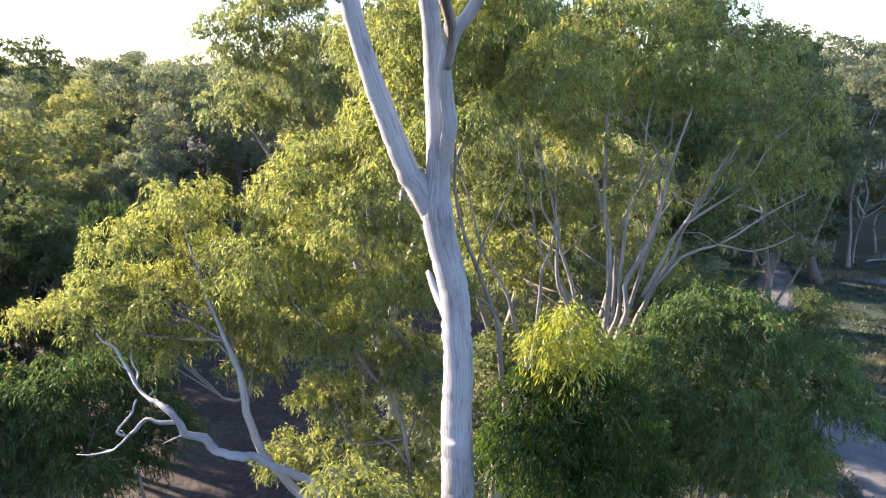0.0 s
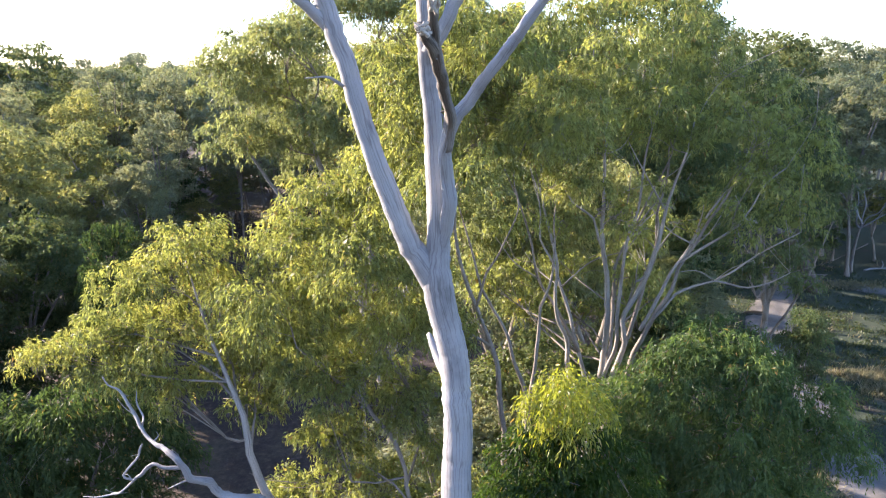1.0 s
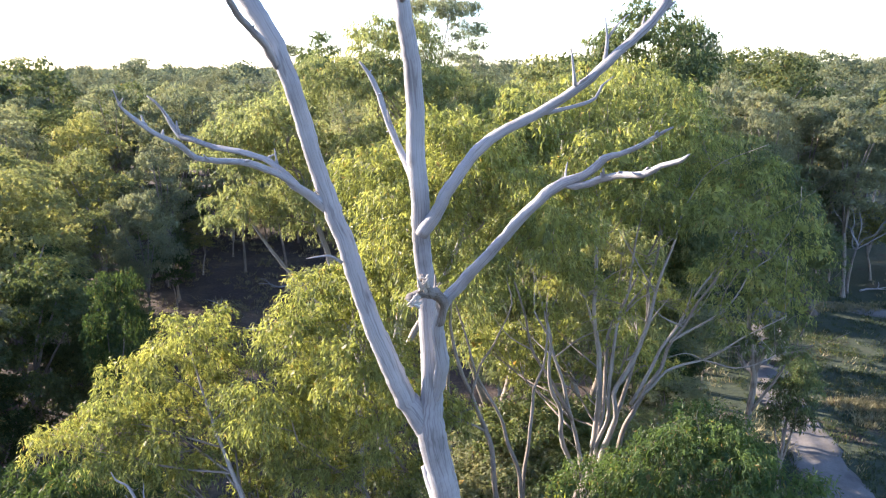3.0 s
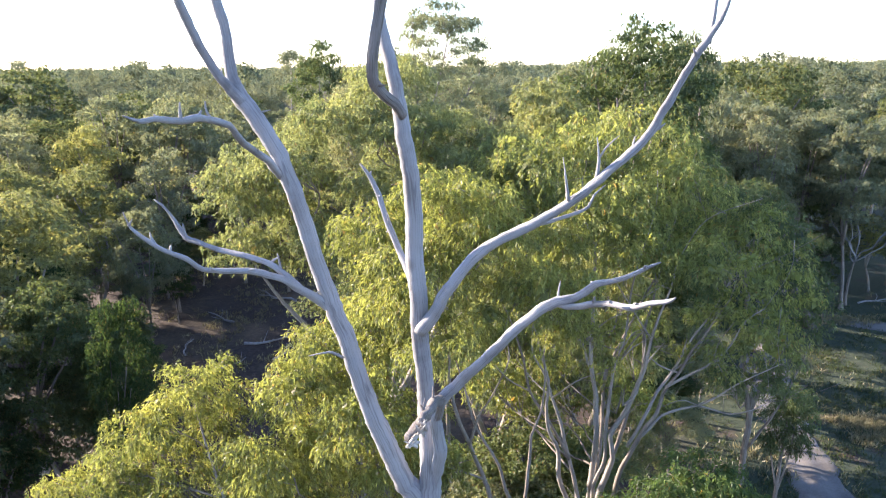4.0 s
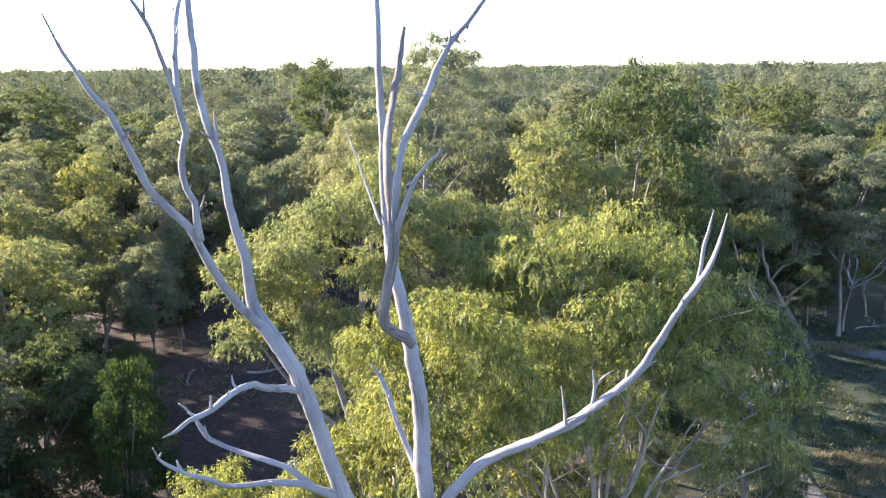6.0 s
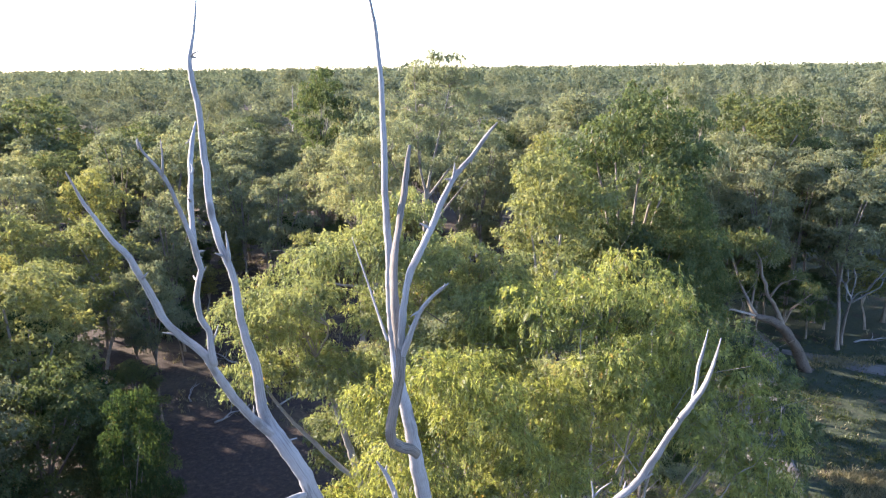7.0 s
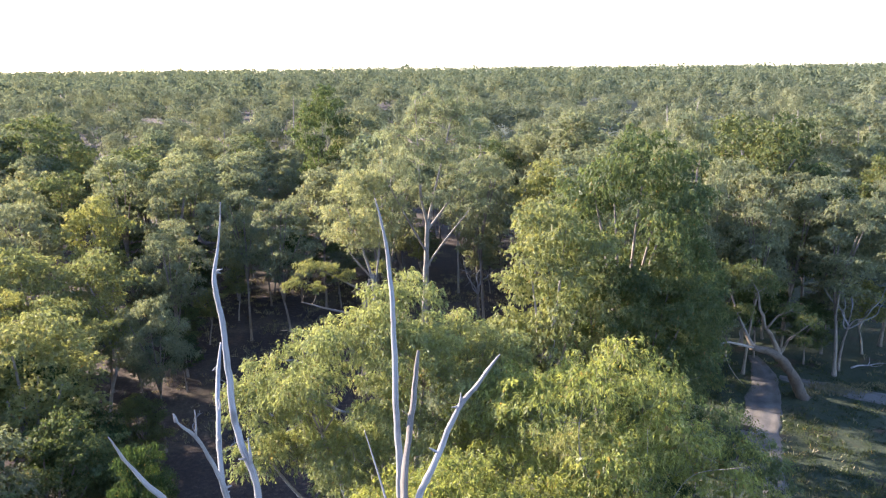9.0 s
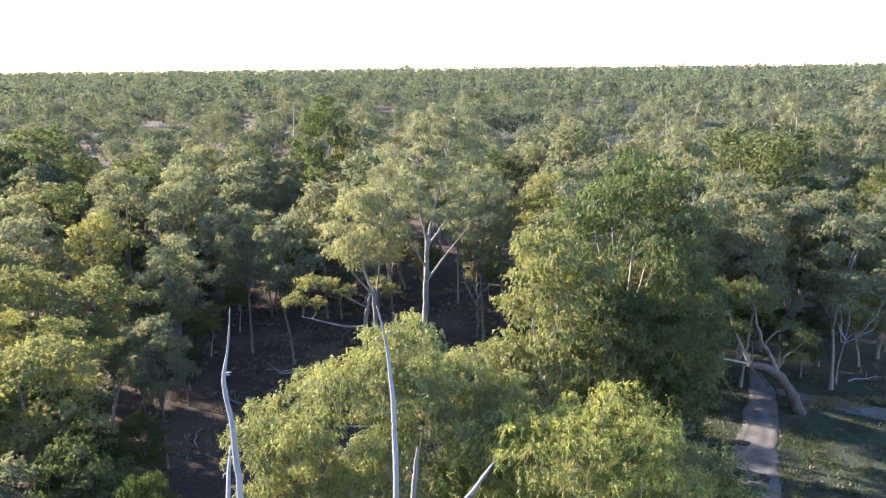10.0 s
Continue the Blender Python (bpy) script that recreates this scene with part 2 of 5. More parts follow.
def tubes(name, paths, sides=10, step=0.25, rough=0.06, wobble=0.0, origin=(0, 0, 0), seed=3, tip=True, gnarl=0.0):
    """One mesh of tapered, slightly knobbly limbs; paths are lists of x, y, z, radius."""
    rng = np.random.default_rng(seed)
    verts, faces, uvs = [], [], []
    for points in paths:
        c = smooth_path(points, step)
        if wobble:
            c[1:-1, :3] += rng.normal(0, wobble, (len(c) - 2, 3)) * c[1:-1, 3:4]
        n = len(c)
        if gnarl:
            run = np.concatenate([[0], np.cumsum(np.linalg.norm(np.diff(c[:, :3], axis=0), axis=1))])
            far = rng.uniform(0, 90)
            for i in range(1, n):
                bend = noise.noise_vector(Vector((run[i] * 2.2, far, 0))) * 0.55 + noise.noise_vector(Vector((run[i] * 6.0, far, 5))) * 0.28
                c[i, :3] += np.array(bend) * min(1.0, 3 * run[i]) * min(c[i, 3], 0.07) * gnarl * 4 * min(3.0, 0.1 / c[i, 3])
        tangent = np.gradient(c[:, :3], axis=0)
        tangent /= np.linalg.norm(tangent, axis=1)[:, None] + 1e-9
        side = np.cross(tangent[0], (0.3, 0.9, 0.2))
        start, along, ph = len(verts), 0.0, rng.uniform(0, 6, 3)
        for i in range(n):
            side = side - tangent[i] * side.dot(tangent[i])
            side /= np.linalg.norm(side) + 1e-9
            up = np.cross(tangent[i], side)
            if i:
                along += np.linalg.norm(c[i, :3] - c[i - 1, :3])
            for k in range(sides):
                a = 2 * math.pi * k / sides
                r = c[i, 3] * (1 + rough * (math.sin(2 * a + ph[0] + along * 1.7) + math.sin(3 * a + ph[1] - along * 2.9) + 0.7 * math.sin(along * 7 + ph[2] + a)))
                if gnarl:
                    at = Vector((c[i, 0] + c[i, 3] * math.cos(a), c[i, 1] + c[i, 3] * math.sin(a), c[i, 2]))
                    r *= 1 + gnarl * min(3.0, 0.1 / c[i, 3]) * (0.8 * noise.noise(at * 5) + 0.6 * noise.noise(at * 13))
                verts.append(c[i, :3] + r * (math.cos(a) * side + math.sin(a) * up) - np.array(origin))
        for i in range(n - 1):
            for k in range(sides):
                a, b = start + i * sides + k, start + i * sides + (k + 1) % sides
                faces.append((a, b, b + sides, a + sides))
        if tip:
            faces.append(tuple(start + (n - 1) * sides + k for k in range(sides)))
        faces.append(tuple(start + k for k in range(sides - 1, -1, -1)))
        lengths = np.concatenate([[0], np.cumsum(np.linalg.norm(np.diff(c[:, :3], axis=0), axis=1))])
        off = rng.uniform(0, 20)
        uvs.append((start, n, lengths + off, off))
    mesh = bpy.data.meshes.new(name)
    mesh.from_pydata([tuple(v) for v in verts], [], faces)
    layer = mesh.uv_layers.new(name="grain")
    where = {}
    v_of = np.zeros(len(verts))
    u_of = np.zeros(len(verts))
    for start, n, lengths, off in uvs:
        for i in range(n):
            v_of[start + i * sides:start + (i + 1) * sides] = lengths[i]
            u_of[start + i * sides:start + (i + 1) * sides] = np.abs(np.arange(sides) / sides - 0.5) * 2 + off
    loops = np.zeros(len(mesh.loops), dtype=np.int32)
    mesh.loops.foreach_get("vertex_index", loops)
    layer.data.foreach_set("uv", np.stack([u_of[loops], v_of[loops]], 1).astype(np.float32).ravel())
    mesh.polygons.foreach_set("use_smooth", np.ones(len(mesh.polygons), dtype=bool))
    mesh.update()
    return mesh


def blades(name, base, way, side, length, width, mid=0.45, corners=4):
    """A mesh of pointed leaves from arrays: base, direction, sideways direction, length, width. Far leaves have three corners."""
    n, c = len(base), corners
    v = np.empty((n, c, 3), np.float32)
    sag = np.zeros((n, 3))
    sag[:, 2] = -0.12 * length
    if c == 4:
        v[:, 0] = base
        v[:, 1] = base + way * (mid * length)[:, None] + side * (width / 2)[:, None]
        v[:, 2] = base + way * length[:, None] + sag
        v[:, 3] = base + way * (mid * length)[:, None] - side * (width / 2)[:, None]
    else:
        v[:, 0] = base + side * (width / 2)[:, None]
        v[:, 1] = base + way * length[:, None] + sag
        v[:, 2] = base - side * (width / 2)[:, None]
    mesh = bpy.data.meshes.new(name)
    mesh.vertices.add(c * n)
    mesh.vertices.foreach_set("co", v.ravel())
    mesh.loops.add(c * n)
    mesh.loops.foreach_set("vertex_index", np.arange(c * n, dtype=np.int32))
    mesh.polygons.add(n)
    mesh.polygons.foreach_set("loop_start", np.arange(0, c * n, c, dtype=np.int32))
    mesh.update(calc_edges=True)
    return mesh


def unit(a):
    return a / (np.linalg.norm(a, axis=1)[:, None] + 1e-9)


def heads(clumps, seed, count=8, size=0.43, middle=0.78):
    """Each clump as a rounded head of leaves with smaller bumps over its upper side; the last three numbers are the head's core."""
    rng = np.random.default_rng(seed + 900)
    out = []
    for x, y, z, rx, ry, rz in clumps:
        core = (x, y, z - 0.35 * rz)
        out.append((x, y, z, rx * middle, ry * middle, rz * middle, *core))
        turn = rng.uniform(0, 6.28)
        for k in range(count):
            up = -0.35 + 1.3 * (k + rng.uniform(0.1, 0.9)) / count
            up = min(0.97, up)
            a = turn + 2.39996 * k + rng.uniform(-0.35, 0.35)
            flat = math.sqrt(1 - up * up) * rng.uniform(0.68, 0.98)
            s = size * rng.uniform(0.65, 1.25)
            out.append((x + rx * flat * math.cos(a), y + ry * flat * math.sin(a), z + rz * up * rng.uniform(0.68, 0.92), rx * s, ry * s, rz * s * 0.85))
            out[-1] += tuple(0.55 * p + 0.45 * q for p, q in zip(out[-1][:3], core))
    return out


def foliage(name, clumps, strands, leaves, length, width, hang=0.7, droop=1.0, seed=1, origin=(0, 0, 0), shell=0.3, lie=0.0, corners=4, inner=0, inner_size=0.4):
    """Hanging sprays of leaves. clumps: rows of x, y, z, rx, ry, rz. strands per square metre of a clump's outline,
    leaves per strand, hang: a strand's length, droop: how far leaves point down, lie: how far leaves lie along the
    crown's surface,
    inner: oversized blades added inside each clump to block light."""
    rng = np.random.default_rng(seed)
    roots, outs = [], []
    for x, y, z, rx, ry, rz, *core in clumps:
        n = int(strands * math.pi * (rx * ry * rz) ** (2 / 3))
        d = unit(rng.normal(0, 1, (n, 3)))
        d[:, 2] = np.where((d[:, 2] < 0) & (rng.random(n) < 0.55), -d[:, 2], d[:, 2])
        rad = rng.random(n) ** shell
        lump = 1 + 0.22 * np.sin(d[:, 0] * 5 + x * 3) * np.sin(d[:, 1] * 5 + y * 3) + 0.16 * np.sin(d[:, 2] * 7 + d[:, 0] * 6 + z)
        roots.append(np.array((x, y, z)) + d * (rad * lump)[:, None] * np.array((rx, ry, rz)))
        outs.append(unit(roots[-1] - np.array(core)) if core else d)
    root, out = np.vstack(roots), np.vstack(outs)
    if len(clumps) < 700:
        owner = np.repeat(np.arange(len(clumps)), [len(r) for r in roots])
        keep = np.ones(len(root), bool)
        for k, (x, y, z, rx, ry, rz, *core) in enumerate(clumps):
            d = (root - (x, y, z)) / (rx, ry, rz)
            keep &= (np.sum(d * d, axis=1) > 0.5) | (owner == k) | (rng.random(len(root)) < 0.1)
        root, out = root[keep], out[keep]
    n = len(root)
    flat = unit(out * (1, 1, 0.25) + rng.normal(0, 0.35, (n, 3)))
    span = hang * rng.uniform(0.5, 1.3, n)
    base, way = [], []
    for k in range(leaves):
        s = (k + rng.random(n)) / leaves
        bend = unit(flat * (1 - 0.75 * s)[:, None] + np.array((0, 0, -1.0)) * (0.15 + droop * s)[:, None])
        at = root + flat * (0.38 * span * s)[:, None] + np.array((0, 0, -1.0)) * (droop * 0.72 * span * s ** 1.5)[:, None]
        base.append(at + rng.normal(0, 0.07 * hang, (n, 3)))
        way.append(unit(bend + rng.normal(0, 0.5, (n, 3)) - np.array((0, 0, 0.35 * droop))))
    base, way = np.vstack(base) - np.array(origin), np.vstack(way)
    m = len(base)
    face = rng.normal(0, 1, (m, 3))
    if lie:
        face = unit(unit(face) * (1 - lie) + np.tile(out, (leaves, 1)) * lie)
        way = unit(way - face * (lie * np.sum(way * face, axis=1))[:, None])
    side = unit(np.cross(way, face))
    long, wide = length * rng.uniform(0.6, 1.3, m), width * rng.uniform(0.7, 1.3, m)
    # hidden oversized blades that block light, so gaps between leaves turn dark
    if inner:
        mass = np.repeat(np.array([c[:6] for c in clumps]), inner, axis=0)
        k = len(mass)
        d = unit(rng.normal(0, 1, (k, 3))) * (0.5 * rng.random(k) ** 0.5)[:, None]
        hang_way = unit(rng.normal(0, 1, (k, 3)) - (0, 0, 0.3))
        size = np.minimum(inner_size, 0.6 * mass[:, 3:6].min(axis=1)) * rng.uniform(0.7, 1.2, k)
        base = np.vstack([base, mass[:, :3] + d * mass[:, 3:6] - hang_way * size[:, None] * 0.5 - np.array(origin)])
        way = np.vstack([way, hang_way])
        side = np.vstack([side, unit(np.cross(hang_way, rng.normal(0, 1, (k, 3))))])
        long, wide = np.concatenate([long, size]), np.concatenate([wide, size * 0.6])
    return blades(name, base, way, side, long, wide, corners=corners)


def crook(path, amount, seed):
    """Bends a limb at points between its given ones."""
    rng = np.random.default_rng(seed)
    out = [path[0]]
    for a, b in zip(path, path[1:]):
        gap = math.dist(a[:3], b[:3])
        for f in ((0.5,) if gap < 1.6 else (0.33, 0.67)):
            shift = rng.normal(0, amount * min(gap, 2.0), 3)
            out.append((*(a[k] * (1 - f) + b[k] * f + shift[k] for k in range(3)), a[3] * (1 - f) + b[3] * f))
        out.append(b)
    return out


def dome(centre, radii, count, size, seed, low=-0.5):
    """Clumps spread over the shell and inside of a crown."""
    rng = np.random.default_rng(seed)
    out = []
    for i in range(count):
        z = low + (1 - low) * (i + 0.5) / count
        a = i * 2.39996 + rng.uniform(-0.4, 0.4)
        r = math.sqrt(max(0, 1 - z * z)) * rng.uniform(0.5, 1.12)
        s = size * rng.uniform(0.75, 1.25)
        out.append((centre[0] + radii[0] * r * math.cos(a), centre[1] + radii[1] * r * math.sin(a),
                    centre[2] + radii[2] * z * rng.uniform(0.85, 1.05), s * 1.1, s * 1.1, s * 0.85))
    return out


def reach(stems, clumps, seed, r=0.03):
    """Thin branches from the nearest upper stem point to each clump."""
    rng = np.random.default_rng(seed)
    pts = np.vstack([smooth_path(s, 0.4) for s in stems])
    out = []
    for x, y, z, rx, ry, rz in clumps:
        goal = np.array((x, y, z))
        d = np.linalg.norm(pts[:, :3] - goal, axis=1) + 1.2 * np.maximum(0, pts[:, 2] - z + 0.4)
        q = pts[np.argmin(d)]
        rr = min(q[3] * 0.6, 0.7 * r + 0.007 * np.linalg.norm(goal - q[:3]))
        half = 0.5 * (q[:3] + goal) + rng.normal(0, 0.28, 3) + (0, 0, 0.15)
        out.append([(*q[:3], rr), (*half, rr * 0.7), (*goal, rr * 0.35)])
        for k in range(4):
            e = goal + rng.normal(0, 1, 3) * (rx, ry, rz) * 0.55
            m = 0.5 * (goal + e) + (0, 0, 0.08)
            out.append([(*half, rr * 0.45), (*m, rr * 0.3), (*e, rr * 0.15)])
    return out


# ---- ground ----
def spread(limit, near, n):
    s = np.linspace(-1, 1, 2 * n + 1)
    return np.sign(s) * (near * np.abs(s) + (limit - near) * np.abs(s) ** 5)


def height_at(x, y):
    w = min(1.0, max(0.0, (abs(x - 23) + abs(y - 45)) / 60))
    return 0.35 * w * noise.noise(Vector((x * 0.05, y * 0.05, 3.0))) + 0.04 * noise.noise(Vector((x * 0.4, y * 0.4, 9.0)))


gx, gy = spread(4500, 110, 70), 45 + spread(4500, 110, 70)
mesh = bpy.data.meshes.new("ground")
cols = len(gx)
mesh.from_pydata([(x, y, height_at(x, y)) for y in gy for x in gx], [],
                 [(j * cols + i, j * cols + i + 1, (j + 1) * cols + i + 1, (j + 1) * cols + i) for j in range(len(gy) - 1) for i in range(cols - 1)])
mesh.polygons.foreach_set("use_smooth", np.ones(len(mesh.polygons), dtype=bool))
mesh.materials.append(GROUND)
tagged(new("ground", mesh), "dry brown leaf litter with straw-coloured and green grass patches", "ground", kind="structure")

TRACK_LINE = [(12.0, -40.0, 0, 1.3), (14.5, -15.0, 0, 1.3), (17.2, 14.0, 0, 1.3), (18.5, 22.0, 0, 1.4), (19.1, 28.0, 0, 1.55), (19.7, 32.0, 0, 1.4), (20.4, 35.5, 0, 1.3), (21.0, 39.2, 0, 1.35), (21.8, 42.6, 0, 1.5),
              (22.7, 45.6, 0, 1.65), (24.2, 48.8, 0, 1.6), (25.8, 51.8, 0, 1.45), (27.4, 54.9, 0, 1.35), (28.7, 57.6, 0, 1.2), (29.6, 60.5, 0, 0.9), (30.2, 63.5, 0, 0.5)]
STRIP_LINE = [(30.4, 58.6, 0, 0.5), (33.0, 57.0, 0, 0.9), (37.3, 54.2, 0, 1.3), (43.0, 50.5, 0, 1.4), (52.0, 45.0, 0, 1.5), (75.0, 33.0, 0, 1.4)]


def ribbon(name, line, lift, mat, label, category):
    c = smooth_path(line, 0.5)
    d = np.gradient(c[:, :2], axis=0)
    d /= np.linalg.norm(d, axis=1)[:, None]
    across = (-1, -0.82, -0.6, -0.42, -0.2, 0, 0.2, 0.42, 0.6, 0.82, 1)
    rut = (-0.08, 0.02, -0.02, -0.025, 0.02, 0.045, 0.02, -0.025, -0.02, 0.02, -0.08)
    v, f = [], []
    for i in range(len(c)):
        for s, h in zip(across, rut):
            w = c[i, 3] * (1 + 0.3 * noise.noise(Vector((i * 0.21, s * 2, 5.0))) + 0.22 * noise.noise(Vector((i * 0.8, s * 2, 8.0))))
            x, y = c[i, 0] + d[i, 1] * s * w, c[i, 1] - d[i, 0] * s * w
            v.append((x, y, height_at(x, y) + lift + h))
    k = len(across)
    for i in range(len(c) - 1):
        for j in range(k - 1):
            f.append((i * k + j, i * k + j + 1, (i + 1) * k + j + 1, (i + 1) * k + j))
    m = bpy.data.meshes.new(name)
    m.from_pydata(v, [], f)
    m.polygons.foreach_set("use_smooth", np.ones(len(f), dtype=bool))
    m.materials.append(mat)
    return tagged(new(name, m), label, category, kind="structure")


ribbon("track", TRACK_LINE, 0.07, TRACK, "pale clay vehicle track with shallow wheel ruts", "track")
ribbon("sand_strip", STRIP_LINE, 0.05, TRACK, "bare sandy strip across the grass beside the leaning gum", "track")


def puddle(x, y, a, b, turn, seed):
    rng = np.random.default_rng(seed)
    bm = bmesh.new()
    ph = rng.uniform(0, 6, 3)
    rings = []
    for s, h in ((1.0, -0.06), (0.85, 0.008), (0.4, 0.012)):
        ring = []
        for k in range(28):
            t = 2 * math.pi * k / 28
            r = s * (1 + 0.18 * math.sin(2 * t + ph[0]) + 0.1 * math.sin(5 * t + ph[1]) + 0.06 * math.sin(9 * t + ph[2]))
            px, py = a * r * math.cos(t), b * r * math.sin(t)
            ring.append(bm.verts.new((px * math.cos(turn) - py * math.sin(turn), px * math.sin(turn) + py * math.cos(turn), h)))
        rings.append(ring)
    for o, i in zip(rings, rings[1:]):
        for k in range(28):
            bm.faces.new((o[k], o[(k + 1) % 28], i[(k + 1) % 28], i[k]))
    bm.faces.new(rings[-1])
    m = bpy.data.meshes.new("puddle")
    bm.to_mesh(m)
    bm.free()
    m.materials.append(MUD)
    ob = new("puddle", m)
    ob.location = (x, y, height_at(x, y) + 0.118)
    tagged(ob, "dark wet mud puddle in the clay track", "puddle", "puddles on the track")


puddle(21.5, 45.5, 0.45, 0.85, 0.2, 4)
puddle(23.1, 44.9, 0.6, 0.5, 0.4, 5)
puddle(23.4, 49.7, 0.75, 0.5, 0.2, 6)


# ---- the tall dead gum ----
def dead_gum():
    root = thing("dead_gum_tree", "tall dead leafless gum with smooth bleached grey limbs", "tree", (0.3, 8.3, 0))
    o = (0.3, 8.3, 0)

    def limb(name, points, parent, sides=12, mat=DEAD_WOOD, label="", rough=0.08, seed=1):
        paths = [points]
        if len(points) > 6 and name != "trunk":
            rng = np.random.default_rng(seed + 400)
            for k in range(5):
                q = points[rng.integers(2, len(points) - 1)]
                way = unit(rng.normal(0, 1, (1, 3)))[0] + (0, 0, 0.4)
                e = np.array(q[:3]) + way * (q[3] + rng.uniform(0.02, 0.11))
                m = 0.5 * (np.array(q[:3]) + e) + rng.normal(0, 0.008, 3)
                paths.append([(*q[:3], 0.017), (*m, 0.013), (*e, 0.005)])
        return part(name, tubes(name, paths, sides, 0.06, rough, 0.03, o, seed, gnarl=0.05 if name == "trunk" else 0.085), mat, parent, label)

    trunk = limb("trunk", [(0.42, 8.25, -0.20, 0.5), (0.38, 8.22, 0.50, 0.4), (0.32, 8.20, 3.00, 0.33), (0.26, 8.15, 7.00, 0.27), (0.27, 8.15, 10.50, 0.22), (0.29, 8.20, 12.32, 0.2), (0.29, 8.30, 13.11, 0.19), (0.31, 8.38, 13.75, 0.182), (0.28, 8.42, 14.46, 0.178), (0.24, 8.45, 14.80, 0.175), (0.17, 8.45, 15.15, 0.175), (0.10, 8.45, 15.48, 0.18), (0.07, 8.45, 15.82, 0.165), (0.09, 8.45, 16.14, 0.135), (0.08, 8.40, 16.65, 0.12), (0.06, 8.38, 17.07, 0.108), (0.05, 8.35, 17.43, 0.105), (0.03, 8.30, 17.77, 0.103), (0.00, 8.25, 18.11, 0.102), (-0.00, 8.10, 18.67, 0.1), (-0.03, 8.06, 19.04, 0.1), (-0.03, 8.03, 19.40, 0.095), (-0.04, 8.00, 19.75, 0.093), (-0.06, 7.95, 20.10, 0.09), (-0.11, 7.92, 20.43, 0.088), (-0.15, 7.90, 20.74, 0.08), (-0.20, 7.90, 21.05, 0.075), (-0.26, 7.95, 21.34, 0.068), (-0.33, 8.00, 21.63, 0.06), (-0.36, 8.10, 21.85, 0.0493), (-0.39, 8.15, 22.39, 0.0458), (-0.40, 8.20, 22.91, 0.0422), (-0.42, 8.30, 23.28, 0.0396), (-0.43, 8.40, 23.71, 0.037), (-0.44, 8.55, 24.20, 0.0352), (-0.47, 8.75, 24.81, 0.0299), (-0.50, 8.85, 25.09, 0.0264), (-0.54, 8.92, 25.43, 0.0194), (-0.60, 8.97, 25.74, 0.0141), (-0.66, 9.00, 25.97, 0.00528)], root, 22, rough=0.018, seed=1)
    left = limb("limb", [(0.08, 8.45, 15.48, 0.12), (-0.03, 8.45, 15.75, 0.15), (-0.17, 8.42, 15.99, 0.145), (-0.26, 8.40, 16.15, 0.135), (-0.47, 8.35, 16.78, 0.125), (-0.56, 8.30, 17.04, 0.118), (-0.69, 8.28, 17.45, 0.108), (-0.78, 8.25, 17.79, 0.106), (-0.86, 8.22, 18.15, 0.104), (-0.96, 8.20, 18.44, 0.1), (-1.05, 8.19, 18.75, 0.098), (-1.13, 8.17, 19.05, 0.095), (-1.2, 8.13, 19.37, 0.095), (-1.29, 8.10, 19.73, 0.094), (-1.39, 8.08, 20.07, 0.094), (-1.52, 8.08, 20.40, 0.092), (-1.70, 8.10, 20.71, 0.092), (-1.84, 8.15, 20.89, 0.088), (-1.93, 8.20, 21.10, 0.066), (-1.96, 8.23, 21.27, 0.06), (-1.97, 8.25, 21.50, 0.055), (-2.03, 8.25, 21.79, 0.055), (-2.10, 8.27, 22.14, 0.0447), (-2.15, 8.30, 22.48, 0.043), (-2.18, 8.32, 22.68, 0.043), (-2.25, 8.35, 22.88, 0.043), (-2.32, 8.38, 23.07, 0.043), (-2.42, 8.50, 23.48, 0.0413), (-2.46, 8.60, 23.88, 0.0396), (-2.48, 8.65, 24.14, 0.0378), (-2.53, 8.75, 24.45, 0.0344), (-2.59, 8.85, 24.76, 0.031), (-2.63, 8.95, 25.07, 0.0258), (-2.60, 9.05, 25.35, 0.0155), (-2.57, 9.10, 25.60, 0.0103), (-2.55, 9.15, 25.91, 0.0043)], root, 18, rough=0.022, seed=2)
    a = limb("limb", [(-1.77, 8.10, 20.78, 0.0492), (-1.90, 8.05, 20.95, 0.0558), (-1.99, 8.00, 21.08, 0.0525), (-2.09, 7.90, 21.31, 0.0492), (-2.16, 7.75, 21.54, 0.0476), (-2.20, 7.60, 21.77, 0.0451), (-2.23, 7.50, 21.97, 0.0435), (-2.26, 7.45, 22.09, 0.0426), (-2.39, 7.35, 22.29, 0.0377), (-2.51, 7.25, 22.50, 0.0344), (-2.59, 7.20, 22.74, 0.0328), (-2.66, 7.10, 23.02, 0.0303), (-2.73, 7.05, 23.25, 0.0279), (-2.84, 7.00, 23.42, 0.0246), (-2.91, 6.95, 23.59, 0.0213), (-2.99, 6.90, 23.77, 0.0164), (-3.06, 6.85, 24.01, 0.00984), (-3.06, 6.80, 24.09, 0.00492)], root, seed=3)
    limb("branch", [(-2.17, 7.45, 21.98, 0.034), (-2.17, 7.40, 22.17, 0.0357), (-2.17, 7.38, 22.37, 0.034), (-2.23, 7.35, 22.52, 0.034), (-2.23, 7.30, 22.72, 0.0323), (-2.17, 7.25, 22.95, 0.0323), (-2.14, 7.25, 23.06, 0.0306), (-2.15, 7.20, 23.24, 0.0323), (-2.16, 7.15, 23.40, 0.0289), (-2.19, 7.10, 23.57, 0.0221), (-2.20, 7.00, 23.76, 0.0187), (-2.22, 6.90, 23.95, 0.017), (-2.26, 6.85, 24.07, 0.0153), (-2.31, 6.75, 24.20, 0.0119), (-2.35, 6.70, 24.29, 0.0085), (-2.32, 6.60, 24.39, 0.0034)], a, 10, rough=0.07, seed=4)
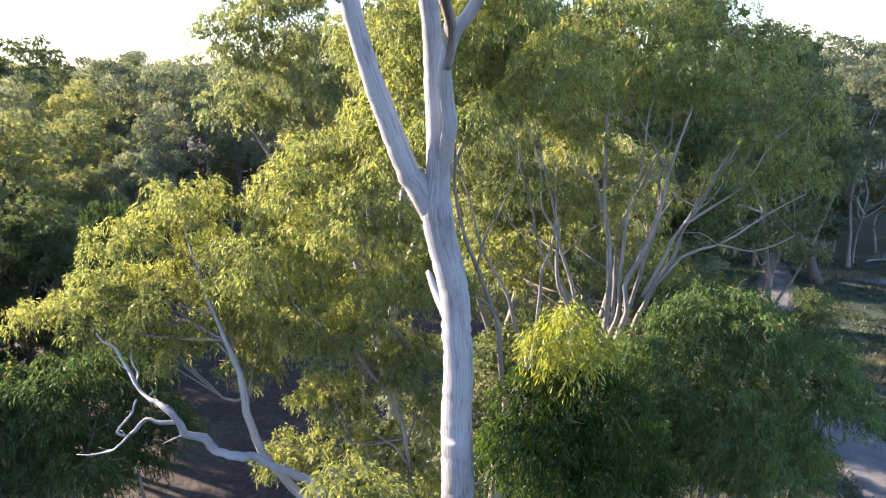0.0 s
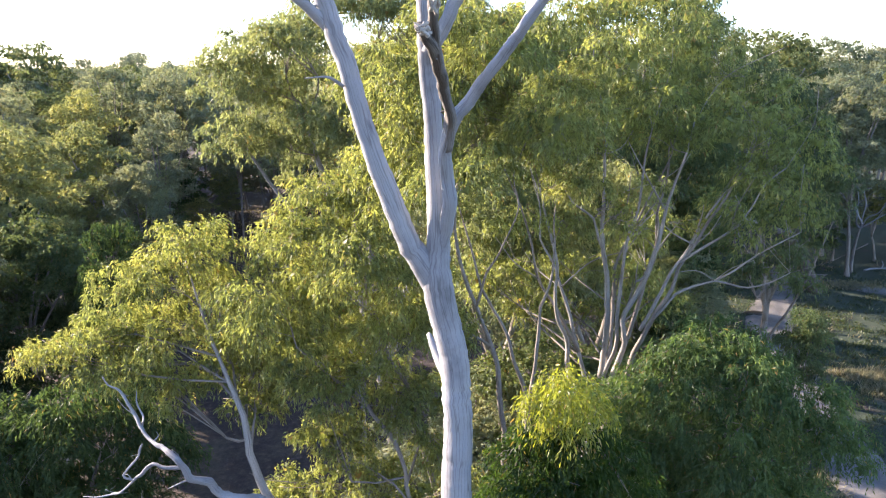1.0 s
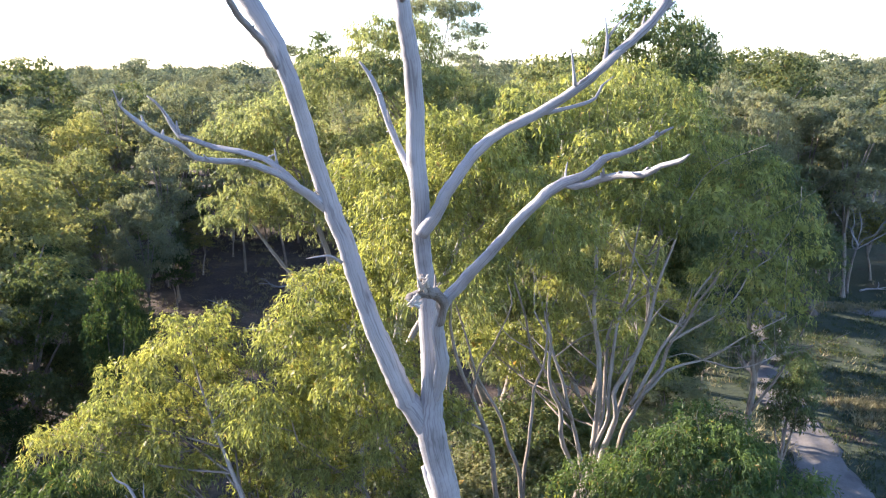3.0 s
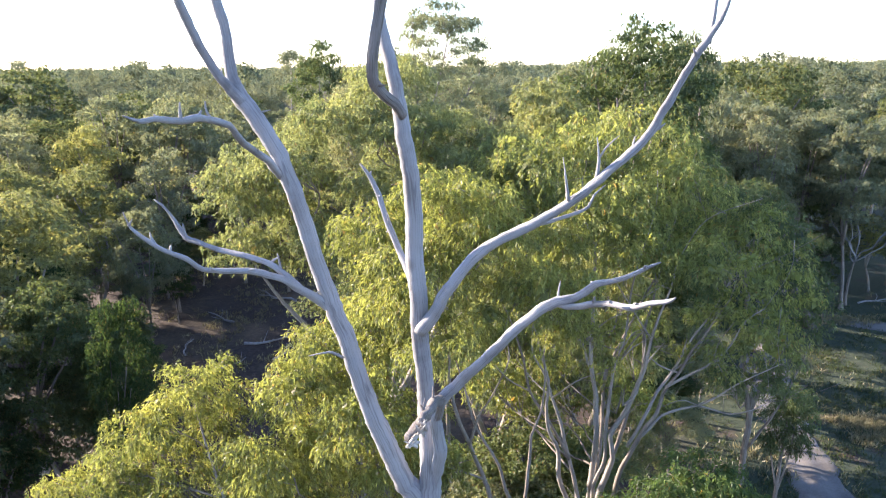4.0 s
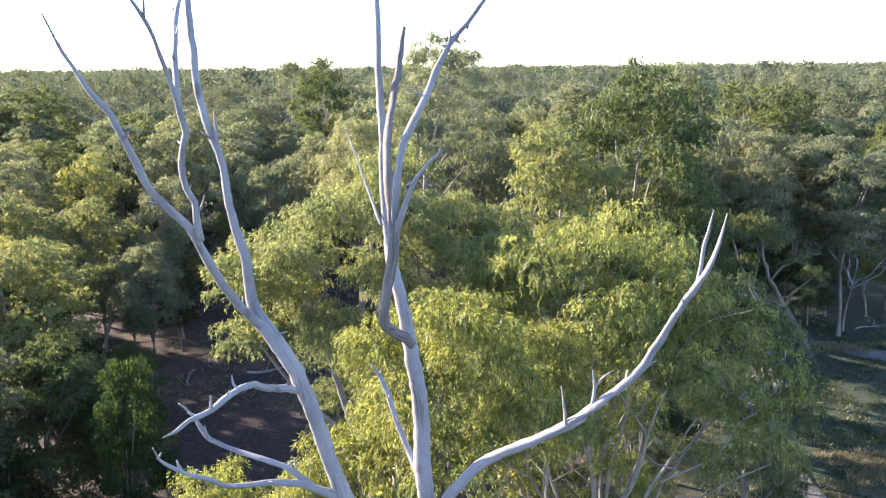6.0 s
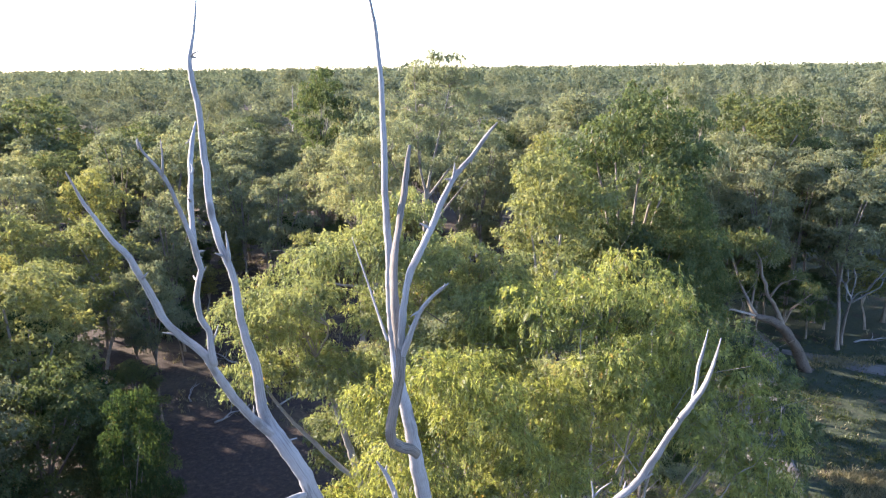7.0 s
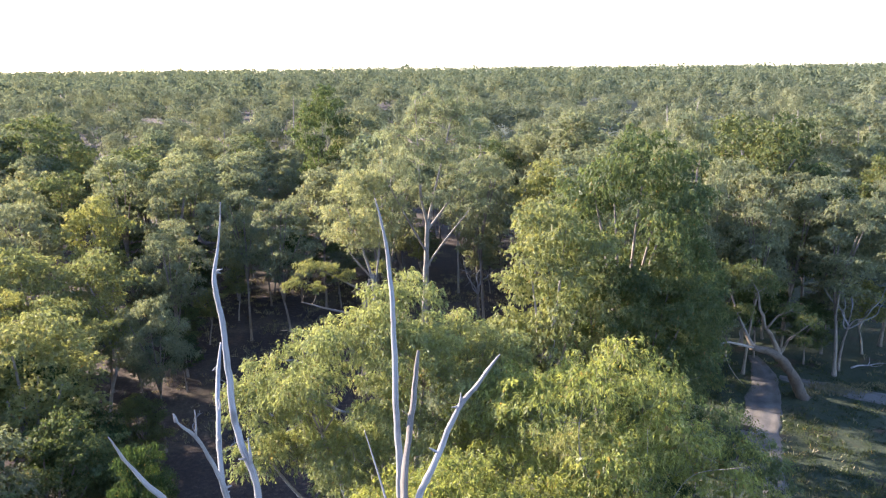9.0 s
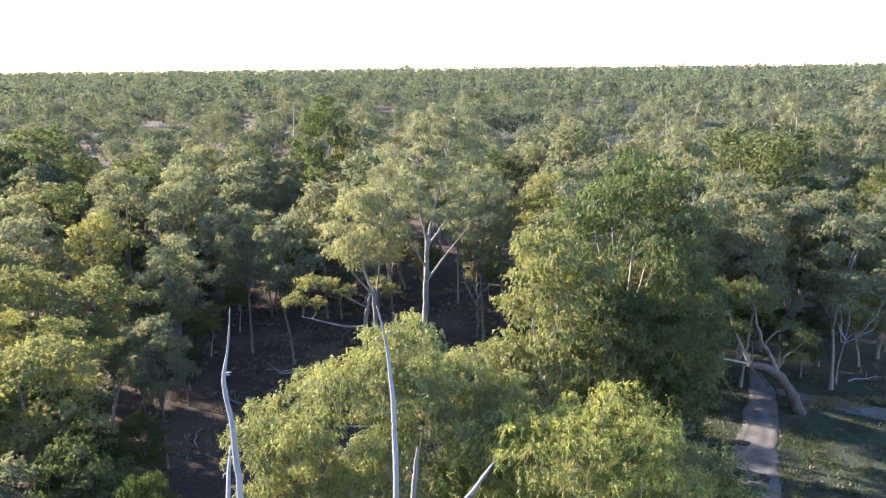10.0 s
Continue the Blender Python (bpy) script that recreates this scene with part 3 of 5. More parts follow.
    limb("branch", [(-2.25, 6.86, 24.04, 0.012), (-2.23, 6.85, 24.20, 0.009), (-2.21, 6.80, 24.36, 0.004)], a, 8, seed=5)
    limb("branch", [(-2.16, 7.20, 23.32, 0.03), (-2.18, 7.25, 23.48, 0.03), (-2.22, 7.40, 23.70, 0.03), (-2.27, 7.60, 23.93, 0.028), (-2.33, 7.80, 24.06, 0.025), (-2.39, 8.10, 24.24, 0.02), (-2.45, 8.40, 24.39, 0.01)], a, 10, seed=6)
    limb("branch", [(-2.15, 7.40, 22.26, 0.014), (-2.10, 7.40, 22.36, 0.01), (-2.07, 7.40, 22.45, 0.004)], a, 6, seed=7)
    limb("branch", [(-2.47, 7.30, 22.38, 0.014), (-2.53, 7.28, 22.40, 0.01), (-2.58, 7.25, 22.42, 0.004)], a, 6, seed=8)
    limb("branch", [(-2.22, 8.33, 22.78, 0.022), (-2.19, 8.30, 22.96, 0.02), (-2.20, 8.30, 23.20, 0.004)], left, 8, seed=9)
    limb("limb", [(-0.04, 8.10, 18.74, 0.045), (-0.12, 8.20, 18.98, 0.05), (-0.21, 8.30, 19.15, 0.043), (-0.32, 8.40, 19.40, 0.038), (-0.45, 8.55, 19.75, 0.032), (-0.55, 8.62, 19.95, 0.024), (-0.67, 8.67, 20.10, 0.01)], root, seed=10)
    dark = limb("limb", [(-0.12, 7.85, 20.68, 0.05), (-0.19, 7.75, 20.82, 0.055), (-0.27, 7.65, 20.90, 0.055), (-0.35, 7.55, 21.00, 0.055), (-0.36, 7.50, 21.15, 0.052), (-0.34, 7.45, 21.41, 0.05), (-0.30, 7.45, 21.61, 0.05), (-0.26, 7.45, 21.85, 0.05), (-0.25, 7.50, 22.03, 0.05), (-0.27, 7.55, 22.26, 0.046), (-0.30, 7.65, 22.54, 0.044), (-0.32, 7.80, 22.80, 0.042), (-0.32, 7.95, 23.00, 0.042), (-0.29, 8.10, 23.21, 0.04), (-0.24, 8.40, 23.51, 0.038), (-0.21, 8.65, 23.78, 0.034), (-0.17, 8.88, 24.06, 0.018)], root, 12, BARE_BARK, "dark twisted limb with stripped bark", 0.09, seed=11)
    limb("branch", [(-0.25, 7.52, 21.98, 0.0296), (-0.24, 7.50, 22.29, 0.034), (-0.20, 7.50, 22.67, 0.0333), (-0.14, 7.55, 22.90, 0.0333), (-0.03, 7.60, 23.13, 0.0326), (0.08, 7.70, 23.34, 0.0311), (0.17, 7.75, 23.57, 0.0296), (0.32, 7.85, 23.84, 0.0281), (0.50, 7.90, 24.04, 0.0237), (0.65, 7.95, 24.24, 0.0192), (0.77, 8.00, 24.38, 0.0074)], dark, 12, seed=12)
    limb("branch", [(-0.24, 7.50, 22.00, 0.03), (-0.20, 7.48, 22.14, 0.032), (-0.13, 7.45, 22.35, 0.028), (-0.04, 7.42, 22.55, 0.024), (0.08, 7.40, 22.71, 0.02), (0.17, 7.40, 22.79, 0.018), (0.25, 7.38, 22.86, 0.006)], dark, 10, seed=13)
    limb("branch", [(-0.42, 8.05, 21.98, 0.018), (-0.46, 8.10, 22.06, 0.018), (-0.56, 8.30, 22.26, 0.014), (-0.67, 8.50, 22.50, 0.012), (-0.78, 8.70, 22.74, 0.01), (-0.89, 8.90, 22.97, 0.004)], trunk, 8, seed=14)
    r1 = limb("limb", [(0.00, 8.08, 18.24, 0.07), (0.09, 8.05, 18.37, 0.075), (0.19, 8.00, 18.52, 0.07), (0.31, 7.95, 18.76, 0.062), (0.50, 7.88, 19.05, 0.058), (0.69, 7.82, 19.27, 0.055), (0.99, 7.75, 19.45, 0.052), (1.29, 7.70, 19.62, 0.05), (1.58, 7.65, 19.82, 0.05), (1.77, 7.60, 19.97, 0.05), (1.92, 7.58, 20.13, 0.046), (2.18, 7.56, 20.35, 0.044), (2.34, 7.55, 20.53, 0.042), (2.46, 7.55, 20.75, 0.04), (2.60, 7.55, 21.03, 0.037), (2.72, 7.55, 21.23, 0.035), (2.85, 7.56, 21.41, 0.032), (2.96, 7.56, 21.64, 0.024), (3.03, 7.55, 21.89, 0.018), (3.08, 7.54, 22.19, 0.006)], root, 14, seed=15)
    limb("branch", [(2.84, 7.57, 21.37, 0.026), (2.89, 7.65, 21.52, 0.024), (2.95, 7.75, 21.77, 0.02), (3.01, 7.80, 21.96, 0.015), (3.06, 7.85, 22.16, 0.005)], r1, 8, seed=16)
    limb("branch", [(1.83, 7.60, 20.03, 0.022), (1.85, 7.60, 20.25, 0.018), (1.82, 7.60, 20.48, 0.005)], r1, 8, seed=17)
    limb("branch", [(1.85, 7.60, 20.27, 0.013), (1.92, 7.58, 20.39, 0.01), (2.03, 7.55, 20.50, 0.004)], r1, 8, seed=18)
    limb("branch", [(1.56, 7.65, 19.85, 0.02), (1.54, 7.65, 20.05, 0.011), (1.50, 7.65, 20.28, 0.004)], r1, 8, seed=19)
    limb("branch", [(1.56, 7.60, 19.84, 0.016), (1.54, 7.60, 19.97, 0.012), (1.51, 7.60, 20.14, 0.005)], r1, 8, seed=20)
    limb("branch", [(1.2, 7.71, 19.57, 0.03), (1.45, 7.79, 19.6, 0.024), (1.69, 7.90, 19.65, 0.02), (1.84, 7.95, 19.71, 0.016), (1.91, 8.00, 19.83, 0.012), (2.05, 8.10, 19.92, 0.004)], r1, 8, seed=21)
    r2 = limb("limb", [(0.1, 8.42, 16.0, 0.06), (0.17, 8.35, 16.3, 0.08), (0.22, 8.20, 16.65, 0.085), (0.19, 8.10, 16.96, 0.075), (0.19, 7.95, 17.27, 0.07), (0.23, 7.80, 17.50, 0.07), (0.31, 7.75, 17.65, 0.066), (0.41, 7.70, 17.77, 0.06), (0.59, 7.55, 18.02, 0.055), (0.86, 7.35, 18.38, 0.05), (1.10, 7.15, 18.72, 0.048), (1.26, 7.00, 18.91, 0.048), (1.37, 6.92, 19.00, 0.046), (1.50, 6.82, 19.07, 0.04), (1.58, 6.75, 19.14, 0.036), (1.66, 6.68, 19.24, 0.034), (1.78, 6.60, 19.29, 0.024), (1.93, 6.50, 19.38, 0.022), (2.04, 6.42, 19.47, 0.016), (2.14, 6.35, 19.54, 0.006)], root, 14, seed=22)
    limb("branch", [(1.36, 6.92, 18.98, 0.034), (1.46, 6.85, 18.98, 0.034), (1.54, 6.75, 19.01, 0.03), (1.65, 6.60, 19.08, 0.028), (1.75, 6.45, 19.13, 0.026), (1.88, 6.25, 19.17, 0.026), (1.98, 6.10, 19.26, 0.024), (2.09, 5.98, 19.31, 0.018), (2.13, 5.90, 19.37, 0.006)], r2, 10, rough=0.08, seed=23)
    limb("branch", [(0.19, 7.95, 17.27, 0.07), (0.23, 7.80, 17.50, 0.07), (0.22, 7.50, 17.68, 0.058), (0.16, 6.90, 17.95, 0.052), (0.10, 6.20, 18.18, 0.046), (0.04, 5.75, 18.31, 0.042), (0.01, 5.52, 18.37, 0.036)], r2, 12, BARE_BARK, "broken limb stub, dark and splintered", 0.1, seed=24)
    limb("branch", [(0.13, 6.50, 18.08, 0.045), (0.11, 6.00, 18.29, 0.045), (0.10, 5.65, 18.43, 0.042), (0.10, 5.45, 18.54, 0.034)], r2, 12, BARE_BARK, "broken limb stub, dark and splintered", 0.1, seed=25)
    for tip, way, sd in (((0.02, 5.5, 18.35), (-0.5, -0.8, 0.15), 5), ((0.1, 5.42, 18.52), (0.05, -0.6, 0.8), 6)):
        rng = np.random.default_rng(sd)
        spikes = []
        for k in range(9):
            d = np.array(way) + rng.normal(0, 0.35, 3)
            a = np.array(tip) + rng.normal(0, 0.018, 3)
            spikes.append([(*(a - d * 0.05), 0.014), (*(a + d * 0.01), 0.011), (*(a + d * rng.uniform(0.02, 0.08)), 0.002)])
        part("broken_end", tubes("broken_end", spikes, 5, 0.04, 0.1, 0.0, o, sd), FRESH_WOOD, r2, "pale splintered wood at the broken end")
    ll = limb("limb", [(-1.01, 8.20, 18.49, 0.05), (-1.10, 8.18, 18.58, 0.06), (-1.20, 8.10, 18.69, 0.056), (-1.35, 8.00, 18.83, 0.05), (-1.44, 7.94, 18.93, 0.042), (-1.56, 7.88, 18.99, 0.02)], root, seed=26)
    limb("branch", [(-1.28, 8.04, 18.77, 0.036), (-1.4, 7.98, 18.92, 0.038), (-1.5, 7.98, 19.02, 0.035), (-1.62, 8.00, 19.10, 0.032), (-1.88, 8.05, 19.17, 0.03), (-2.23, 8.15, 19.22, 0.029), (-2.44, 8.20, 19.29, 0.028), (-2.62, 8.28, 19.33, 0.027), (-2.72, 8.32, 19.46, 0.026), (-2.79, 8.33, 19.59, 0.016), (-2.87, 8.34, 19.69, 0.013), (-2.96, 8.35, 19.76, 0.006)], ll, 10, rough=0.1, seed=27)
    limb("branch", [(-1.3, 8.02, 18.79, 0.036), (-1.42, 7.92, 18.92, 0.038), (-1.56, 7.8, 19.01, 0.034), (-1.78, 7.65, 19.11, 0.03), (-2.06, 7.55, 19.15, 0.028), (-2.19, 7.50, 19.19, 0.026), (-2.32, 7.40, 19.33, 0.026), (-2.44, 7.35, 19.40, 0.024), (-2.55, 7.30, 19.48, 0.02), (-2.69, 7.22, 19.64, 0.018), (-2.75, 7.20, 19.72, 0.012), (-2.77, 7.15, 19.86, 0.005)], ll, 10, rough=0.1, seed=28)
    lu = limb("limb", [(-1.45, 8.05, 20.05, 0.04), (-1.47, 7.70, 20.25, 0.042), (-1.52, 7.45, 20.37, 0.038), (-1.57, 7.15, 20.53, 0.034), (-1.60, 6.90, 20.68, 0.032), (-1.67, 6.65, 20.74, 0.03), (-1.71, 6.40, 20.79, 0.028), (-1.77, 6.20, 20.78, 0.026), (-1.83, 6.05, 20.79, 0.024), (-1.88, 5.95, 20.81, 0.02), (-1.93, 5.80, 20.81, 0.015), (-1.96, 5.60, 20.86, 0.005)], root, 10, rough=0.1, seed=29)
    limb("branch", [(-1.78, 6.20, 20.78, 0.012), (-1.78, 6.20, 20.85, 0.008), (-1.77, 6.20, 20.91, 0.003)], lu, 6, seed=30)
    limb("limb", [(0.21, 8.50, 14.14, 0.05), (0.15, 8.70, 14.36, 0.06), (0.05, 8.90, 14.55, 0.05), (-0.02, 9.00, 14.70, 0.042), (-0.06, 9.05, 14.76, 0.03)], root, seed=31)
    limb("branch", [(-0.89, 8.15, 17.91, 0.02), (-1.01, 8.10, 18.00, 0.016), (-1.10, 8.05, 18.01, 0.012), (-1.26, 8.00, 18.00, 0.005)], left, 8, seed=32)


dead_gum()


# ---- the live gums close by ----
def live_gum(label, base, trunk, stems, clumps, mat, bark_mat, strands, leaves, size, hang, droop, seed, group="", dead=(), fill=2.2):
    """A gum with its trunk, main limbs, thin branches and leaves. size: leaf length and width."""
    root = thing("gum_tree", label, "tree", base, group)
    part("trunk", tubes("trunk", [trunk], 14, 0.3, 0.05, 0.06, base, seed), bark_mat, root)
    for k, s in enumerate(stems):
        part("limb", tubes("limb", [s], 10, 0.2, 0.06, 0.1, base, seed + k), bark_mat if k % 3 < 2 else GUM_BARK, root)
    for k, s in enumerate(dead):
        rng = np.random.default_rng(seed + 50 + k)
        spurs = []
        for q in s[2:-1]:
            e = np.array(q[:3]) + rng.normal(0, 0.16, 3) + (0, 0, 0.12)
            spurs.append([(*q[:3], q[3] * 0.35), (*(0.5 * (np.array(q[:3]) + e) + rng.normal(0, 0.04, 3)), q[3] * 0.22), (*e, 0.003)])
        part("limb", tubes("limb", [crook(s, 0.06, seed + k)] + spurs, 12, 0.07, 0.1, 0.06, base, seed + 50 + k, gnarl=0.12), DEAD_WOOD, root, "bleached dead limb without bark")
    tagged(part("branchwork", tubes("branchwork", reach(list(stems) or [trunk], clumps, seed), 5, 0.4, 0.05, 0.45, base, seed), GUM_BARK, root), kind="stuff")
    part("crown", foliage("crown", heads(clumps, seed, 10, 0.36, 0.68), strands * fill / 1.5, leaves, size[0] * 0.88, size[1] * 0.85, hang * 0.85, droop, seed, base, lie=0.32, inner=18, inner_size=0.3), mat, root)
    return root


# many-stemmed weeping gum
W = [(3.9, 16.6, 8.6)]
stems = [[(3.9, 16.6, 8.4, 0.16), (4.06, 16.6, 10.85, 0.12), (4.09, 16.5, 12.74, 0.1), (3.85, 16.4, 14.52, 0.08), (3.86, 16.5, 16.15, 0.05), (3.6, 17.0, 18.6, 0.02)],
         [(3.92, 16.5, 8.6, 0.14), (4.49, 16.2, 11.67, 0.11), (4.82, 16.0, 13.38, 0.09), (5.15, 15.9, 14.94, 0.06), (5.6, 15.8, 16.91, 0.03)],
         [(3.95, 16.3, 8.9, 0.13), (4.6, 16.0, 11.24, 0.1), (5.11, 15.9, 12.55, 0.08), (5.75, 15.6, 14.21, 0.06), (6.32, 15.5, 15.3, 0.045), (6.66, 15.3, 16.12, 0.02)],
         [(5.0, 15.92, 12.3, 0.06), (5.51, 15.8, 13.02, 0.05), (6.27, 15.6, 13.38, 0.04), (7.04, 15.4, 14.0, 0.03), (7.89, 15.2, 14.59, 0.015)],
         [(3.85, 16.75, 8.4, 0.12), (3.82, 17.0, 9.98, 0.1), (3.52, 17.3, 11.3, 0.08), (3.14, 17.5, 12.65, 0.06), (2.62, 17.8, 14.4, 0.03), (2.0, 18.0, 16.8, 0.015)],
         [(3.95, 16.9, 8.4, 0.1), (4.5, 17.6, 10.97, 0.08), (4.63, 18.0, 13.07, 0.06), (5.7, 18.5, 15.1, 0.04), (6.6, 19.0, 17.2, 0.02)],
         [(4.0, 16.45, 13.7, 0.05), (3.62, 16.3, 14.69, 0.045), (2.84, 16.2, 15.55, 0.02)]]
stems = [[(x, y, z, r * 0.62) for x, y, z, r in st] for st in stems]
stems += [[(3.9, 16.8, 8.5, 0.07), (3.3, 17.0, 10.6, 0.06), (2.9, 16.9, 12.6, 0.045), (2.4, 16.6, 15.4, 0.02)], [(4.0, 16.7, 8.6, 0.07), (4.7, 17.0, 11.2, 0.055), (5.4, 17.2, 13.6, 0.04), (5.6, 17.4, 16.6, 0.018)],
          [(3.95, 16.5, 8.8, 0.06), (4.3, 16.3, 11.5, 0.05), (4.35, 16.0, 14.2, 0.035), (4.7, 15.8, 16.8, 0.015)], [(4.8, 16.1, 12.0, 0.045), (5.9, 16.4, 13.9, 0.035), (7.2, 16.6, 16.2, 0.015)],
          [(3.6, 17.2, 11.0, 0.045), (2.5, 17.2, 13.0, 0.035), (1.6, 17.0, 15.8, 0.015)], [(5.5, 15.7, 13.8, 0.035), (6.4, 15.3, 14.6, 0.025), (7.3, 15.0, 16.0, 0.01)], [(6.2, 15.6, 13.4, 0.025), (6.9, 15.3, 13.3, 0.02), (7.7, 15.1, 13.7, 0.008)]]
rng = np.random.default_rng(35)
twiggy = []
for st in stems:
    for k in range(3):
        a = st[rng.integers(len(st) // 2, len(st))]
        e = np.array(a[:3]) + rng.normal(0, 1, 3) * (0.8, 0.5, 0.4) + (0.1, -0.2, 0.9)
        m = 0.5 * (np.array(a[:3]) + e) + rng.normal(0, 0.15, 3)
        twiggy.append([(*a[:3], a[3] * 0.6), (*m, a[3] * 0.42), (*e, 0.006)])
for st in stems:
    if st[0][2] < 9.5:
        x, y, z, r = st[0]
        st[0] = (x + rng.uniform(-0.45, 0.45), y + rng.uniform(-0.3, 0.3), z, r)
        st.insert(0, (3.9 + rng.uniform(-0.1, 0.1), 16.6, rng.uniform(4.5, 6.0), r * 1.1))
stems = [crook(st, 0.035, 300 + k) for k, st in enumerate(stems)] + twiggy
clumps = dome((4.0, 18.1, 15.9), (4.0, 3.0, 3.9), 26, 0.85, 31, 0.08) + dome((4.2, 19.0, 13.6), (3.6, 1.5, 2.6), 8, 0.75, 32, -0.9) + [
    (7.3, 15.8, 15.6, 1.0, 1.0, 0.8), (8.0, 15.8, 14.8, 0.9, 0.9, 0.7), (8.3, 16.8, 16.2, 1.1, 1.1, 1.0), (7.6, 17.2, 17.2, 1.1, 1.1, 0.9),
    (2.3, 15.6, 16.6, 0.9, 0.8, 0.9), (6.2, 15.2, 16.8, 1.0, 0.9, 0.8), (4.4, 15.4, 17.2, 0.9, 0.8, 0.8)]
for k in range(9):
    clumps.append((rng.uniform(2.0, 7.4), rng.uniform(14.9, 16.4), rng.uniform(14.2, 16.8), rng.uniform(0.25, 0.5), rng.uniform(0.25, 0.45), rng.uniform(0.25, 0.5)))
for k in range(10):
    clumps.append((rng.uniform(1.6, 6.0), rng.uniform(19.4, 20.8), rng.uniform(10.6, 13.4), 0.7, 0.6, 0.6))
live_gum("many-stemmed weeping gum with long drooping green leaves", (3.9, 16.6, 0),
         [(3.9, 16.7, -0.2, 0.4), (3.95, 16.6, 1, 0.3), (3.9, 16.6, 5, 0.25), (3.9, 16.6, 8.8, 0.22)], stems, clumps, LIME_LEAF, PALE_BARK, 105, 8, (0.135, 0.029), 0.32, 1.0, 31, fill=0.85)

# shaded right side of that crown, made as a separate, greener gum
live_gum("shaded side of the many-stemmed gum's crown, made as a separate green gum with drooping leaves", (8.6, 18.2, 0), [(8.6, 18.2, -0.1, 0.2), (8.6, 18.2, 4, 0.14), (8.65, 18.1, 9, 0.1), (8.7, 18.0, 12.5, 0.07)],
         [[(8.7, 18.0, 11.5, 0.06), (8.2, 17.8, 14.2, 0.045), (8.2, 17.8, 17.0, 0.02)], [(8.7, 18.0, 12, 0.06), (9.2, 17.8, 14.0, 0.04), (9.3, 17.7, 16.2, 0.015)], [(8.7, 18.0, 10.8, 0.04), (9.3, 17.6, 12.4, 0.03), (9.9, 17.4, 14.6, 0.01)]],
         [(8.6, 17.6, 14.4, 0.8, 0.8, 0.8), (7.9, 17.8, 12.9, 0.6, 0.6, 0.6), (8.5, 17.0, 13.4, 0.55, 0.55, 0.6), (9.2, 17.4, 15.8, 0.8, 0.8, 0.7), (9.5, 17.6, 14.7, 0.75, 0.75, 0.7), (9.0, 17.4, 13.5, 0.6, 0.6, 0.6),
          (9.8, 17.4, 15.2, 0.5, 0.5, 0.5), (9.3, 17.6, 12.6, 0.5, 0.5, 0.5), (8.6, 17.8, 17.2, 0.8, 0.8, 0.7), (9.2, 18.0, 16.4, 0.7, 0.7, 0.6), (7.9, 18.4, 17.8, 0.8, 0.8, 0.7)],
         GREEN_LEAF, GUM_BARK, 105, 8, (0.135, 0.029), 0.36, 1.0, 38, fill=1.0)

# weeping gum just behind the dead tree
stems = [[(1.42, 14.0, 8.5, 0.13), (1.42, 14.0, 10.5, 0.11), (1.27, 14.0, 12.01, 0.09), (0.96, 13.9, 12.99, 0.08), (0.61, 13.8, 13.92, 0.07), (0.38, 13.7, 15.05, 0.05), (0.2, 13.7, 17.2, 0.02)],
         [(1.7, 14.2, 8.5, 0.11), (1.94, 14.3, 10.44, 0.09), (1.86, 14.3, 11.42, 0.075), (1.46, 14.2, 12.7, 0.06), (0.91, 14.1, 13.79, 0.045), (0.4, 14.3, 15.6, 0.02)],
         [(1.95, 14.3, 10.2, 0.08), (2.03, 14.6, 11.1, 0.075), (2.21, 14.8, 12.53, 0.06), (2.46, 15.0, 13.53, 0.045), (2.6, 15.2, 15.5, 0.02)],
         [(0.8, 13.9, 13.4, 0.05), (1.01, 13.8, 14.16, 0.04), (1.34, 13.7, 14.8, 0.03), (1.7, 13.4, 16.8, 0.012)],
         [(-0.5, 12.9, 8.6, 0.09), (-0.54, 12.5, 9.79, 0.08), (-0.64, 12.6, 10.58, 0.07), (-1.0, 12.7, 11.36, 0.06), (-1.44, 13.0, 11.81, 0.055), (-2.08, 12.8, 12.47, 0.045), (-2.58, 12.6, 13.11, 0.03), (-2.8, 12.4, 13.9, 0.015)],
         [(0.3, 13.6, 8.3, 0.1), (-0.5, 13.7, 11.0, 0.08), (-1.2, 13.8, 13.2, 0.06), (-1.6, 13.9, 15.2, 0.03)]]
clumps = dome((0.6, 14.0, 16.4), (2.6, 1.7, 2.5), 13, 0.8, 41, -0.3) + dome((-1.9, 13.6, 13.6), (1.9, 1.4, 2.5), 15, 0.85, 42, -0.85) + [
    (-0.6, 13.2, 11.4, 0.7, 0.7, 0.7), (0.3, 13.6, 12.9, 0.6, 0.6, 0.7), (-2.2, 13.4, 10.8, 0.8, 0.7, 0.7), (-1.4, 13.0, 10.2, 0.7, 0.6, 0.6), (-0.6, 12.8, 9.7, 0.6, 0.6, 0.6), (0.0, 13.0, 10.6, 0.6, 0.6, 0.6),
    (-2.4, 13.0, 9.7, 0.7, 0.6, 0.6), (-1.6, 13.0, 9.0, 0.7, 0.6, 0.6), (-0.2, 13.0, 8.8, 0.6, 0.6, 0.6), (-3.2, 13.4, 9.5, 0.7, 0.6, 0.6), (0.5, 13.4, 9.6, 0.5, 0.5, 0.5)]
stems = [[(x, y, z, r * 0.6) for x, y, z, r in st] for st in stems]
stems = [crook(st, 0.035, 320 + k) for k, st in enumerate(stems)]
